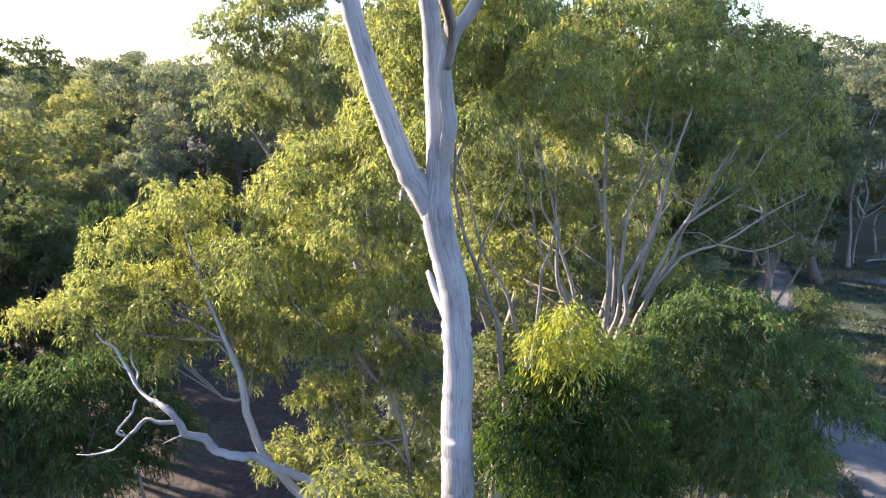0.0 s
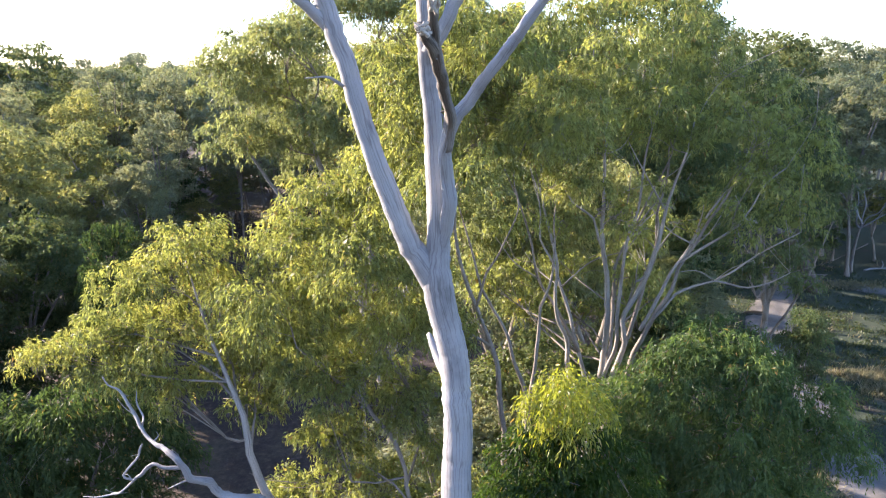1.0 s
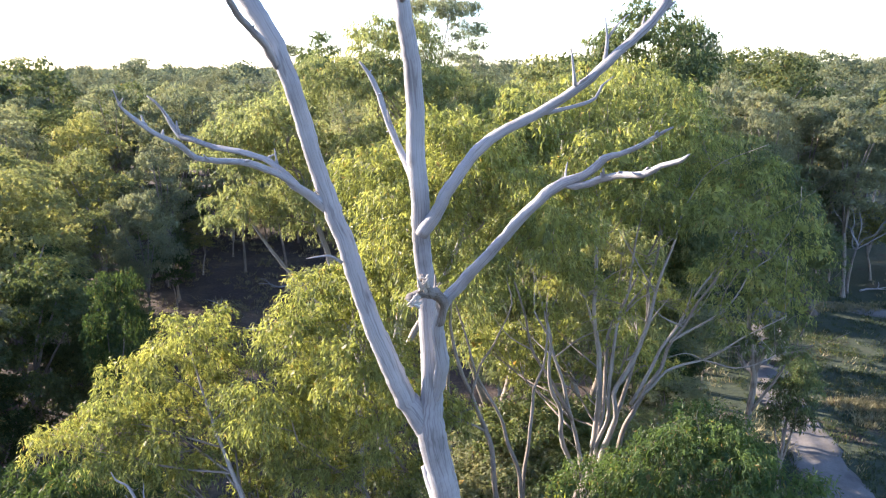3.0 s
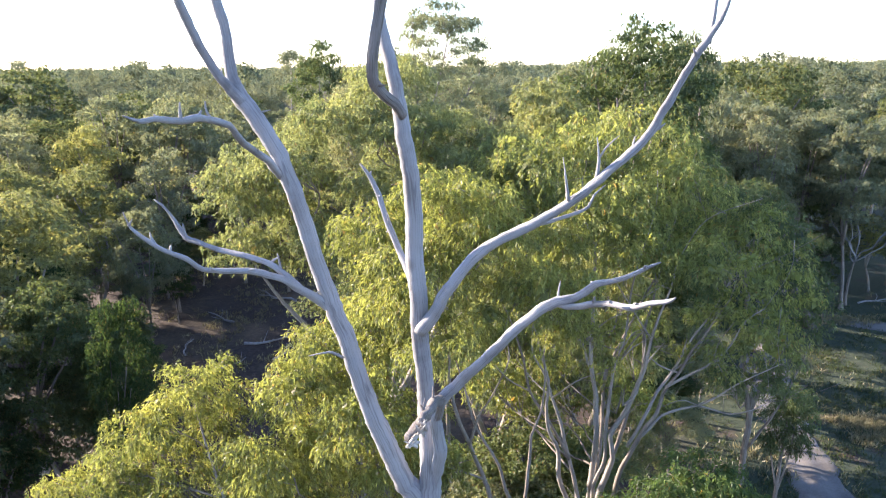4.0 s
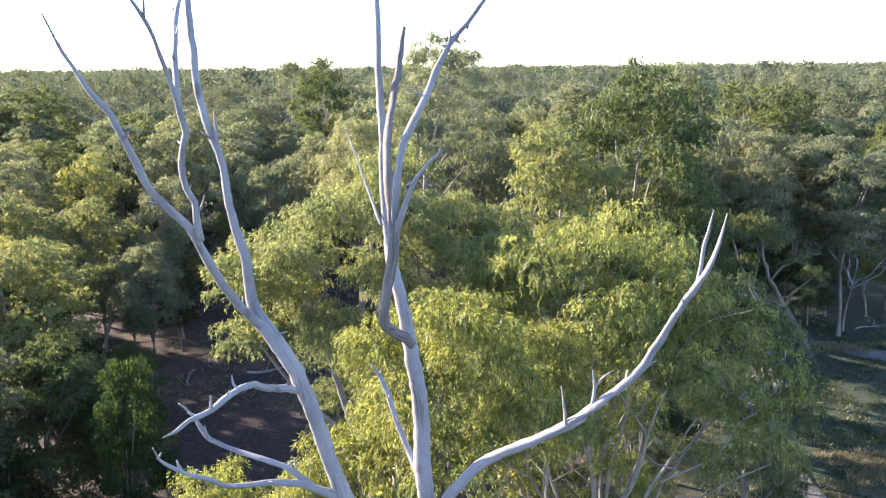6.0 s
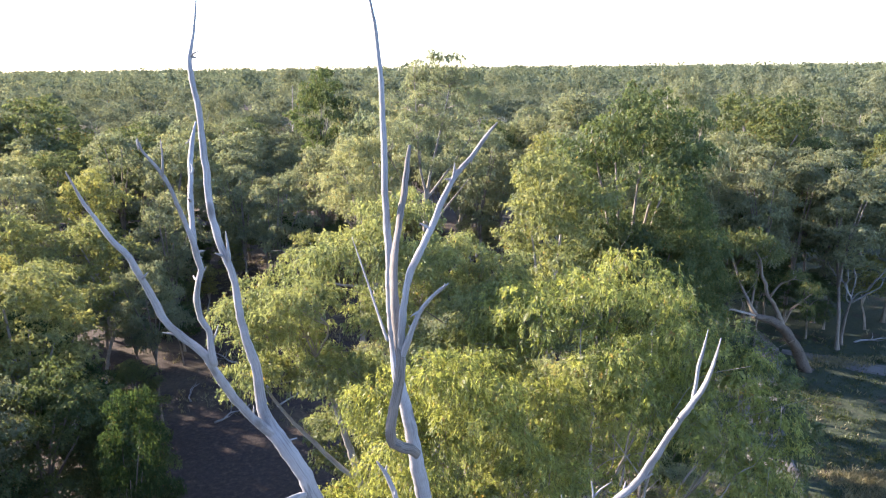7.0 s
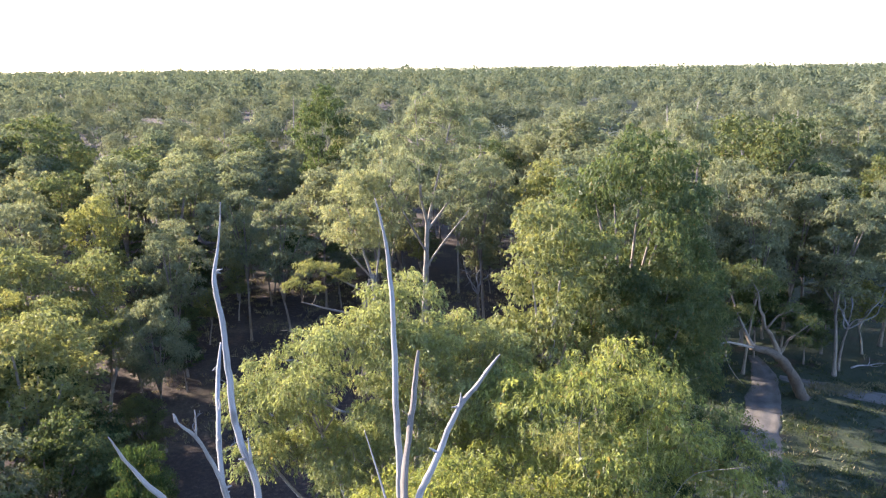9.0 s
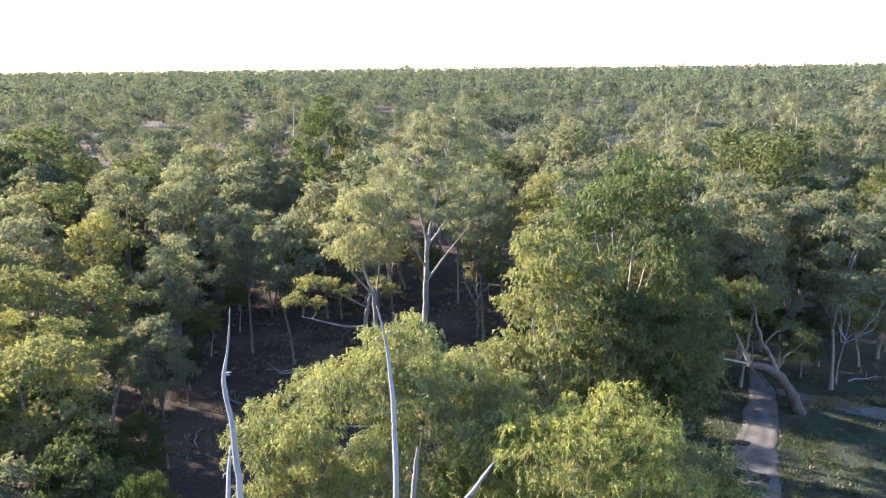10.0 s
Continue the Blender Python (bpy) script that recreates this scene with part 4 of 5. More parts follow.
live_gum("weeping gum with bright yellow-green drooping leaves behind the dead tree", (0.8, 13.9, 0),
         [(0.8, 13.9, -0.2, 0.34), (0.85, 13.9, 1, 0.2), (0.95, 13.9, 5, 0.14), (1.25, 14.0, 8.9, 0.11)], stems, clumps, YELLOW_LEAF, GUM_BARK, 145, 8, (0.118, 0.026), 0.31, 0.95, 41, fill=1.55)

# olive gum further back
clumps = dome((-1.5, 20.4, 17.0), (3.7, 2.8, 3.7), 30, 0.9, 51, -0.45) + [(-5.4, 19.6, 17.6, 1.1, 1.0, 1.0), (-5.2, 19.4, 16.2, 1.0, 1.0, 0.9), (1.5, 20.5, 18.4, 0.9, 0.9, 0.8), (0.1, 20.0, 18.6, 0.9, 0.9, 0.8), (2.6, 20.6, 17.6, 0.9, 0.9, 0.8), (1.6, 19.8, 17.0, 0.9, 0.8, 0.8), (3.2, 21.4, 17.0, 0.9, 0.8, 0.8)]
stems = [[(-1.6, 20.5, 8, 0.2), (-2.2, 20.3, 11, 0.15), (-2.9, 20.2, 14, 0.1), (-3.6, 20, 16.6, 0.05)], [(-1.6, 20.5, 8, 0.18), (-1.2, 20.6, 12, 0.13), (-0.8, 20.6, 15, 0.08), (-0.5, 20.5, 18, 0.04)],
         [(-1.7, 20.4, 9, 0.13), (-1.9, 19.8, 13, 0.1), (-2.0, 19.4, 16, 0.05)], [(-1.3, 20.5, 11, 0.1), (0.2, 20.0, 14, 0.08), (1.2, 19.8, 16.4, 0.04)], [(-2.4, 20.3, 12, 0.08), (-4.2, 19.8, 14.4, 0.06), (-5.3, 19.6, 16.2, 0.03)]]
live_gum("olive-leaved gum with a broad rounded crown", (-1.5, 20.5, 0), [(-1.5, 20.5, -0.2, 0.5), (-1.5, 20.5, 1, 0.25), (-1.5, 20.5, 8.4, 0.15)],
         stems, clumps, WEEPING_LEAF, PALE_BARK, 105, 8, (0.135, 0.034), 0.32, 0.75, 51, fill=1.6)

# low spreading gum with dead limbs
clumps = [(-5.0, 14.2, 14.5, 1.0, 1.0, 0.8), (-5.8, 13.4, 14.1, 0.75, 0.8, 0.65), (-4.7, 14.4, 13.6, 0.7, 0.9, 0.7), (-6.4, 13.6, 13.1, 0.7, 0.7, 0.6), (-7.2, 13.6, 12.7, 0.7, 0.7, 0.5),
          (-7.9, 13.6, 12.6, 0.5, 0.6, 0.4), (-5.4, 13.4, 13.0, 1.0, 0.9, 0.8), (-4.2, 13.6, 12.4, 0.9, 0.8, 0.7), (-3.6, 13.8, 12.2, 0.6, 0.7, 0.5), (-6.2, 13.3, 12.4, 0.9, 0.8, 0.6), (-3.6, 13.2, 11.6, 0.6, 0.6, 0.6), (-5.1, 13.1, 12.0, 0.7, 0.7, 0.6)]
stems = [[(-2.3, 12.1, 9.2, 0.1), (-3.06, 12.0, 10.19, 0.08), (-3.31, 12.1, 10.66, 0.075), (-3.45, 12.1, 11.23, 0.07), (-3.53, 12.2, 11.74, 0.06), (-3.69, 12.4, 12.1, 0.05), (-4.4, 13.2, 13.2, 0.03), (-5.0, 14.0, 14.4, 0.015)]]
dead = [[(-2.0, 12.1, 9.3, 0.12), (-2.4, 12.0, 9.89, 0.105), (-2.7, 11.8, 10.2, 0.1), (-3.23, 11.6, 10.61, 0.1), (-3.81, 11.3, 10.91, 0.09), (-4.14, 11.0, 11.41, 0.08), (-4.29, 10.9, 11.82, 0.065), (-4.86, 11.3, 11.93, 0.05), (-5.33, 11.8, 12.17, 0.04), (-5.66, 12.0, 12.56, 0.028), (-5.98, 12.1, 12.79, 0.01)],
        [(-4.2, 10.95, 11.65, 0.05), (-4.76, 11.0, 11.7, 0.04), (-5.23, 11.2, 11.25, 0.033), (-5.71, 11.4, 10.87, 0.022), (-6.31, 11.5, 10.75, 0.008)],
        [(-5.15, 11.6, 12.05, 0.025), (-5.43, 12.1, 12.25, 0.02), (-5.61, 12.5, 12.38, 0.006)],
        [(-5.22, 11.2, 11.27, 0.03), (-5.38, 11.2, 11.36, 0.025), (-5.13, 11.3, 11.67, 0.02), (-5.05, 11.3, 11.9, 0.02)]]
dead = [[(x, y, z, r * 0.75) for x, y, z, r in st] for st in dead]
live_gum("spreading yellow-green gum with bleached dead lower limbs", (-1.5, 12.4, 0), [(-1.5, 12.4, -0.2, 0.3), (-1.5, 12.4, 1, 0.2), (-1.6, 12.3, 5, 0.14), (-1.95, 12.15, 9.3, 0.11)],
         stems, clumps, YELLOW_LEAF, PALE_BARK, 155, 8, (0.114, 0.025), 0.31, 0.9, 61, dead=dead, fill=1.6)

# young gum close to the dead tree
young = live_gum("young gum, sun painted into its yellow-green top and shade into its dark green drooping leaves", (1.7, 8.9, 0), [(1.7, 8.9, -0.1, 0.12), (1.7, 8.9, 6, 0.08), (1.65, 8.7, 12, 0.045), (1.6, 8.6, 14.0, 0.012)],
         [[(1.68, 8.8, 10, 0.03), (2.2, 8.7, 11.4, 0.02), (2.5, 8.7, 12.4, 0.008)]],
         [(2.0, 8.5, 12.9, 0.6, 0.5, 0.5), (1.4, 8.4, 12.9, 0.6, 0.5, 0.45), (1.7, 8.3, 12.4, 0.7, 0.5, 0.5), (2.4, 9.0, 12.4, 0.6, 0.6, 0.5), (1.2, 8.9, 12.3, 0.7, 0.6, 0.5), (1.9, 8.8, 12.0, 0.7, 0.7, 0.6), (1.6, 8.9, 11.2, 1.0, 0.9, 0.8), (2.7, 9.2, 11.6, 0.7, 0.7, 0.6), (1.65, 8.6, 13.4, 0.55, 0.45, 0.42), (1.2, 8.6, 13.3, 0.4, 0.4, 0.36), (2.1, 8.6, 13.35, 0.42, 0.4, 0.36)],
         SHADED_VIVID_LEAF, GUM_BARK, 230, 8, (0.11, 0.022), 0.42, 1.05, 71, fill=2.0)
# the sunlit top is a second crown in a brighter leaf colour
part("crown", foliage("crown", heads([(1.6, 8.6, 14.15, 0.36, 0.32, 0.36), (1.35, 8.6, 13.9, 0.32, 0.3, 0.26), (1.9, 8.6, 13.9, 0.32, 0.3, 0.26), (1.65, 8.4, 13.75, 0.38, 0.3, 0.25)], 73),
                      220, 8, 0.1, 0.019, 0.32, 1.0, 73, (1.7, 8.9, 0)), SUNLIT_YELLOW_LEAF, young, "top leaves brightened to yellow-green as if sunlit")
live_gum("small bright green gum sapling top", (-0.85, 7.6, 0), [(-0.85, 7.7, -0.1, 0.08), (-0.85, 7.6, 6, 0.05), (-0.88, 7.5, 12.9, 0.01)], [],
         [(-0.9, 7.5, 12.75, 0.35, 0.35, 0.3), (-0.65, 7.5, 12.55, 0.35, 0.35, 0.3), (-1.15, 7.6, 12.5, 0.35, 0.35, 0.3), (-0.9, 7.6, 12.1, 0.5, 0.4, 0.4)], YELLOW_LEAF, GUM_BARK, 160, 8, (0.12, 0.021), 0.4, 1.0, 72, fill=1.7)

# dark green gum beside it
stems = [[(5.0, 13.2, 6, 0.1), (5.4, 13.1, 9, 0.07), (5.8, 13.0, 11.6, 0.02)], [(5.0, 13.2, 6.5, 0.08), (4.0, 13.0, 9, 0.05), (3.6, 12.8, 11, 0.02)], [(5.2, 13.1, 8, 0.07), (6.4, 13.0, 10, 0.04), (7.2, 13.0, 11, 0.015)]]
clumps = dome((5.5, 13.1, 10.7), (2.2, 1.6, 2.3), 26, 0.75, 81, -0.7) + [(7.2, 13.0, 10.9, 0.5, 0.5, 0.5), (3.6, 12.6, 10.6, 0.7, 0.7, 0.7), (3.3, 12.6, 9.7, 0.7, 0.7, 0.7)]
live_gum("bushy dark green gum with dense drooping leaves", (5.0, 13.2, 0), [(5.0, 13.2, -0.1, 0.25), (5.0, 13.2, 3, 0.18), (5.05, 13.2, 7, 0.12)], stems, clumps, DENSE_LEAF, GUM_BARK, 120, 8, (0.125, 0.028), 0.36, 0.95, 81, fill=1.7)

# slender gum by the track
live_gum("slender young gum beside the clay track", (13.6, 25.3, 0), [(13.6, 25.3, -0.1, 0.14), (13.6, 25.3, 4, 0.09), (13.75, 25.3, 8.8, 0.02)],
         [[(13.6, 25.3, 4.2, 0.05), (13.9, 25.2, 6.2, 0.035), (14.0, 25.1, 8.4, 0.012)], [(13.6, 25.3, 4.6, 0.04), (13.2, 25.3, 6.4, 0.03), (13.1, 25.2, 7.8, 0.01)]],
         [(13.8, 25.3, 8.7, 0.6, 0.6, 0.45), (14.2, 25.2, 8.1, 0.6, 0.6, 0.5), (13.3, 25.3, 7.9, 0.65, 0.6, 0.5), (14.0, 25.3, 7.2, 0.7, 0.6, 0.5), (13.2, 25.3, 6.8, 0.55, 0.5, 0.5), (14.3, 25.3, 6.5, 0.45, 0.5, 0.45)],
         SHADE_LEAF, GUM_BARK, 110, 7, (0.16, 0.036), 0.45, 0.9, 91, fill=2.2)

# shaded gums standing behind
for bx, by, top, sd in ((1.9, 22.8, 15.5, 94), (5.2, 23.4, 15.8, 95)):
    live_gum("mid-sized gum with sparse olive leaves in shade", (bx, by, 0), [(bx, by, -0.1, 0.3), (bx, by, 3, 0.2), (bx + 0.2, by, 8, 0.14)],
             [[(bx + 0.2, by, 7.5, 0.12), (bx - 0.8, by - 0.3, 10.5, 0.08), (bx - 1.2, by, 13, 0.03)], [(bx + 0.2, by, 7.8, 0.12), (bx + 0.9, by, 11, 0.08), (bx + 1.3, by, 13.4, 0.03)]],
             dome((bx, by, top - 3.3), (2.3, 1.6, 2.6), 13, 0.95, sd, -0.7), WEEPING_LEAF, GUM_BARK, 30, 8, (0.22, 0.045), 0.5, 1.0, sd)

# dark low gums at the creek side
live_gum("low gum, its shade put into the dark green leaves", (-9.2, 15.8, 0), [(-9.2, 15.8, -0.1, 0.28), (-9.2, 15.8, 3, 0.2), (-9.3, 15.7, 6.5, 0.13)],
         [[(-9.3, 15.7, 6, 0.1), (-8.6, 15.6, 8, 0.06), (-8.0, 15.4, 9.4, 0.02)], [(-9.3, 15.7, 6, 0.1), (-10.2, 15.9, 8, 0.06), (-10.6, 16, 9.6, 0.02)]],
         dome((-9.3, 15.8, 8.6), (2.4, 2.0, 1.8), 14, 0.9, 93, -0.6), SHADED_DARK_LEAF, GUM_BARK, 60, 8, (0.18, 0.034), 0.45, 1.0, 93)


# ---- the leaning gum by the track ----
def leaning_gum():
    base = (30.6, 54.2, 0)
    root = thing("leaning_gum_tree", "old gum with a thick dark trunk leaning over the track", "tree", base)
    part("trunk", tubes("trunk", [[(30.75, 54.8, -0.3, 0.7), (30.4, 54.6, 0.3, 0.5), (28.95, 53.6, 2.5, 0.42), (27.2, 52.3, 4.5, 0.36), (25.4, 51.0, 5.9, 0.3), (23.4, 49.8, 6.75, 0.22)]], 16, 0.3, 0.07, 0.06, base, 5), ROUGH_BARK, root)
    limbs = [[(27.4, 52.4, 4.3, 0.22), (26.2, 51.5, 6.0, 0.18), (24.8, 51.0, 8.0, 0.14), (24.2, 50.8, 9.4, 0.1), (23.6, 51.2, 11.5, 0.04)], [(25.0, 51.0, 7.8, 0.09), (25.6, 50.6, 9.0, 0.07), (26.4, 50.4, 9.4, 0.04), (27.2, 50.2, 9.3, 0.02)],
             [(23.8, 50.0, 6.6, 0.16), (22.6, 50.6, 8.8, 0.1), (21.8, 51.4, 11.4, 0.05)], [(26.6, 51.8, 5.2, 0.1), (27.4, 51.4, 7.0, 0.07), (28.4, 51.0, 8.2, 0.03)]]
    bare = [[(23.6, 49.9, 6.65, 0.0992), (21.2, 48.6, 7.7, 0.0744), (19.4, 47.6, 7.5, 0.0558), (18.1, 47.0, 6.8, 0.0372), (17.1, 46.6, 5.8, 0.0093)], [(20.6, 48.3, 7.65, 0.0434), (19.0, 47.9, 6.9, 0.031), (17.7, 47.6, 6.2, 0.0093)],
            [(21.2, 48.6, 7.6, 0.0372), (20.8, 47.8, 6.6, 0.0279), (21.1, 47.4, 5.9, 0.0186), (21.9, 47.2, 5.0, 0.0062)], [(22.0, 49.1, 7.3, 0.0372), (21.7, 48.4, 8.6, 0.0248), (22.3, 48.0, 9.8, 0.00744)]]
    for k, s in enumerate(bare):
        part("limb", tubes("limb", [crook(s, 0.07, 90 + k)], 8, 0.25, 0.08, 0.12, base, 30 + k), PALE_BARK, root, "bleached bare drooping limb")
    for k, s in enumerate(limbs):
        part("limb", tubes("limb", [crook(s, 0.06, 60 + k)], 10, 0.3, 0.06, 0.1, base, 6 + k), GUM_BARK, root)
    clumps = [(23.5, 51.4, 12.0, 1.5, 1.4, 1.1), (21.6, 51.6, 11.8, 1.6, 1.4, 1.2), (26.6, 50.4, 9.6, 0.8, 0.8, 0.5), (28.2, 51.0, 8.4, 0.8, 0.8, 0.6), (25.0, 51.4, 11.0, 1.0, 1.0, 0.8), (22.8, 50.6, 9.6, 0.9, 0.9, 0.7), (20.4, 50.6, 9.6, 1.1, 1.0, 0.8), (27.8, 50.8, 7.0, 0.5, 0.5, 0.5)]
    tagged(part("branchwork", tubes("branchwork", reach(limbs, clumps, 7, 0.04), 5, 0.8, 0.05, 0.3, base, 7), PALE_BARK, root), kind="stuff")
    part("crown", foliage("crown", heads(clumps, 8), 34, 7, 0.26, 0.065, 0.5, 0.8, 8, base, lie=0.3, corners=3), GREEN_LEAF, root)


leaning_gum()


# ---- fallen timber and bare dead trees ----
def fallen_branch(x, y, length, turn, r, seed):
    """A bleached limb on the ground with a few side branches."""
    rng = np.random.default_rng(seed)
    d, n = np.array((math.cos(turn), math.sin(turn), 0)), np.array((-math.sin(turn), math.cos(turn), 0))
    z = height_at(x, y) + r * 0.8
    main = [tuple(np.array((x, y, z)) + d * length * f + n * rng.normal(0, 0.06 * length) + np.array((0, 0, 0.05 * length * f * f))) + (r * (1 - 0.75 * f),) for f in (0, 0.25, 0.5, 0.75, 1)]
    base = (x, y, height_at(x, y))
    root = thing("fallen_branch", "bleached fallen gum branch lying on leaf litter", "branch", base, "fallen branches")
    part("stem", tubes("stem", [main], 9, 0.25, 0.08, 0.1, base, seed), DEAD_WOOD, root)
    for k in range(3):
        q = np.array(main[rng.integers(1, 4)])
        e = q[:3] + d * rng.uniform(0.1, 0.25) * length + n * rng.choice((-1, 1)) * rng.uniform(0.12, 0.25) * length + (0, 0, rng.uniform(0.05, 0.2) * length)
        m = 0.5 * (q[:3] + e) + rng.normal(0, 0.04 * length, 3)
        part("side_branch", tubes("side_branch", [[(*q[:3], q[3] * 0.6), (*m, q[3] * 0.45), (*e, 0.01)]], 7, 0.25, 0.08, 0.1, base, seed + k), DEAD_WOOD, root)


for k, (x, y, length, turn, r) in enumerate(((-15.5, 52, 4.5, 0.3, 0.12), (-18.0, 57, 3.5, 2.4, 0.1), (-12.5, 49, 3.0, 1.1, 0.09), (-9.5, 54, 5.0, -0.4, 0.13), (-16.5, 46.5, 3.2, 0.9, 0.08),
                                             (-13.5, 63, 4.0, 2.9, 0.12), (-6.0, 50.5, 3.0, 0.5, 0.08), (-19.5, 50, 2.6, 1.7, 0.08), (25.5, 33.5, 2.2, 0.7, 0.06), (38.0, 60.5, 3.5, 0.2, 0.1))):
    fallen_branch(x, y, length, turn, r, 500 + k)


def bare_tree(x, y, height, spread_r, seed, label):
    """A small leafless gum: crooked bleached limbs that fork twice."""
    rng = np.random.default_rng(seed)
    base = (x, y, 0)
    root = thing("bare_gum_tree", label, "tree", base, "bare dead gums")
    lean = rng.normal(0, 0.12, 2) * height
    fork = np.array((x + lean[0] * 0.4, y + lean[1] * 0.4, height * 0.4))
    part("trunk", tubes("trunk", [crook([(x, y, -0.2, 0.2), (x, y, 0.4, 0.14), (*fork, 0.08)], 0.05, seed)], 10, 0.3, 0.07, 0.1, base, seed), BARE_BARK, root)
    for k in range(5):
        a = k * 1.26 + rng.uniform(-0.4, 0.4)
        e = np.array((x + lean[0] + spread_r * math.cos(a), y + lean[1] + spread_r * math.sin(a), height * rng.uniform(0.65, 1.0)))
        m = 0.5 * (fork + e) + rng.normal(0, 0.1 * spread_r, 3)
        path = crook([(*fork, 0.075), (*m, 0.05), (*e, 0.012)], 0.08, seed + k)
        limb = part("limb", tubes("limb", [path], 8, 0.3, 0.08, 0.1, base, seed + k), DEAD_WOOD, root)
        side = []
        for q in path[2:-1]:
            q = np.array(q)
            f = q[:3] + rng.normal(0, 0.22 * spread_r, 3) + (0, 0, 0.25 * spread_r)
            side.append([(*q[:3], q[3] * 0.5), (*(0.5 * (q[:3] + f) + rng.normal(0, 0.06, 3)), q[3] * 0.3), (*f, 0.006)])
        tagged(part("branchwork", tubes("branchwork", side, 5, 0.3, 0.05, 0.2, base, seed + k), DEAD_WOOD, limb), kind="stuff")


# this leafless gum is added in place of a live gum's pale limb
bare_tree(36.5, 60.0, 10.5, 2.8, 520, "small bleached leafless gum in place of a live gum's pale limb at the edge of the glade")
bare_tree(3.9, 73.5, 8.5, 2.2, 522, "pale leafless gum on the open ground")


# ---- two gums across the open ground ----
live_gum("tall pale-trunked gum with an open spreading crown", (-1.45, 56.0, 0),
         [(-1.5, 56.0, -0.2, 0.45), (-1.48, 56.0, 1.4, 0.32), (-1.45, 56.1, 6.4, 0.28), (-1.3, 56.1, 10.5, 0.24), (-1.1, 56.0, 15.4, 0.16)],
         [[(-1.1, 56, 14.8, 0.13), (-0.65, 56, 17.2, 0.1), (0.3, 56.2, 21, 0.06), (1.0, 56.4, 24.2, 0.04)], [(-1.1, 56, 15.0, 0.12), (-1.6, 55.6, 17.8, 0.09), (-1.75, 55.2, 21.6, 0.05), (-1.9, 55.2, 25, 0.03)],
          [(-1.2, 56, 12.8, 0.1), (-2.8, 55.2, 16, 0.07), (-4.0, 54.6, 18.6, 0.04)], [(-1.0, 56, 14.8, 0.1), (1.4, 56.8, 17.9, 0.07), (3.3, 57.2, 20.7, 0.04)], [(-1.3, 56, 11.5, 0.1), (0.4, 56.4, 13.8, 0.07), (2.3, 56.8, 16.1, 0.03)]],
         dome((-0.3, 56, 20.6), (4.4, 3.2, 5.0), 40, 0.9, 205, -0.7) + [(4.2, 57.6, 19.2, 1.0, 1.0, 0.8), (3.3, 56.8, 16.6, 0.9, 0.9, 0.7), (0.9, 56.8, 16.3, 0.7, 0.7, 0.6), (1.4, 56, 25.6, 0.7, 0.7, 0.6), (-0.4, 55.8, 25.8, 0.6, 0.6, 0.6), (0.4, 56, 24.5, 0.9, 0.9, 0.8), (-1.6, 55.5, 24.2, 0.9, 0.9, 0.8), (2.3, 56.4, 24.2, 0.9, 0.9, 0.8), (3.2, 56.6, 22.8, 0.9, 0.9, 0.8)],
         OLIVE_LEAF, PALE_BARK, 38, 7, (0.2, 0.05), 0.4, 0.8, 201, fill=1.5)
live_gum("leaning gum with rounded olive crown beside the tall gum", (-4.9, 54.2, 0),
         [(-4.9, 54.2, -0.2, 0.34), (-5.0, 54.2, 3, 0.22), (-5.3, 54.2, 7.5, 0.17), (-5.5, 54.2, 11.5, 0.13)],
         [[(-5.45, 54.2, 10.8, 0.11), (-6.3, 54, 14, 0.08), (-7.3, 53.8, 17, 0.03)], [(-5.4, 54.2, 10.2, 0.1), (-4.9, 54.2, 14, 0.07), (-5.2, 54.3, 18.4, 0.03)], [(-5.45, 54.2, 11, 0.09), (-7.1, 54, 13.2, 0.06), (-8.2, 53.8, 15.4, 0.03)]],
         dome((-6.3, 54.1, 16.4), (2.9, 2.4, 3.1), 22, 0.95, 206, -0.8),
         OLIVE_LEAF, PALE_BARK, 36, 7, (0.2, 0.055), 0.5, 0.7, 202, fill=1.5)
live_gum("small gum with one long horizontal limb and bright green leaf clumps", (-7.1, 60.0, 0),
         [(-7.15, 60, -0.2, 0.36), (-7.1, 60, 2.8, 0.26), (-7.05, 60, 5, 0.23), (-6.8, 60, 7.2, 0.19), (-6.4, 60, 9.3, 0.12)],
         [[(-6.9, 60, 6.2, 0.12), (-8.8, 59.8, 6.3, 0.1), (-10.7, 59.5, 6.9, 0.08), (-12.4, 59.2, 7.5, 0.04)], [(-6.7, 60, 8, 0.1), (-8.6, 59.7, 9.2, 0.07), (-10.5, 59.4, 10.3, 0.03)]],
         [(-11.7, 59.3, 10.6, 1.1, 1.1, 0.8), (-13, 59.2, 9.1, 0.9, 0.9, 0.7), (-10, 59.4, 10.5, 1, 1, 0.75), (-8.4, 59.7, 9.7, 1, 1, 0.75), (-11.1, 59.3, 8.7, 0.8, 0.8, 0.6), (-5.6, 60, 10.4, 0.9, 0.9, 0.7), (-4.6, 60.3, 9.7, 0.8, 0.8, 0.6)],
         WEEPING_LEAF, PALE_BARK, 40, 7, (0.18, 0.06), 0.35, 0.6, 203, fill=2.2)


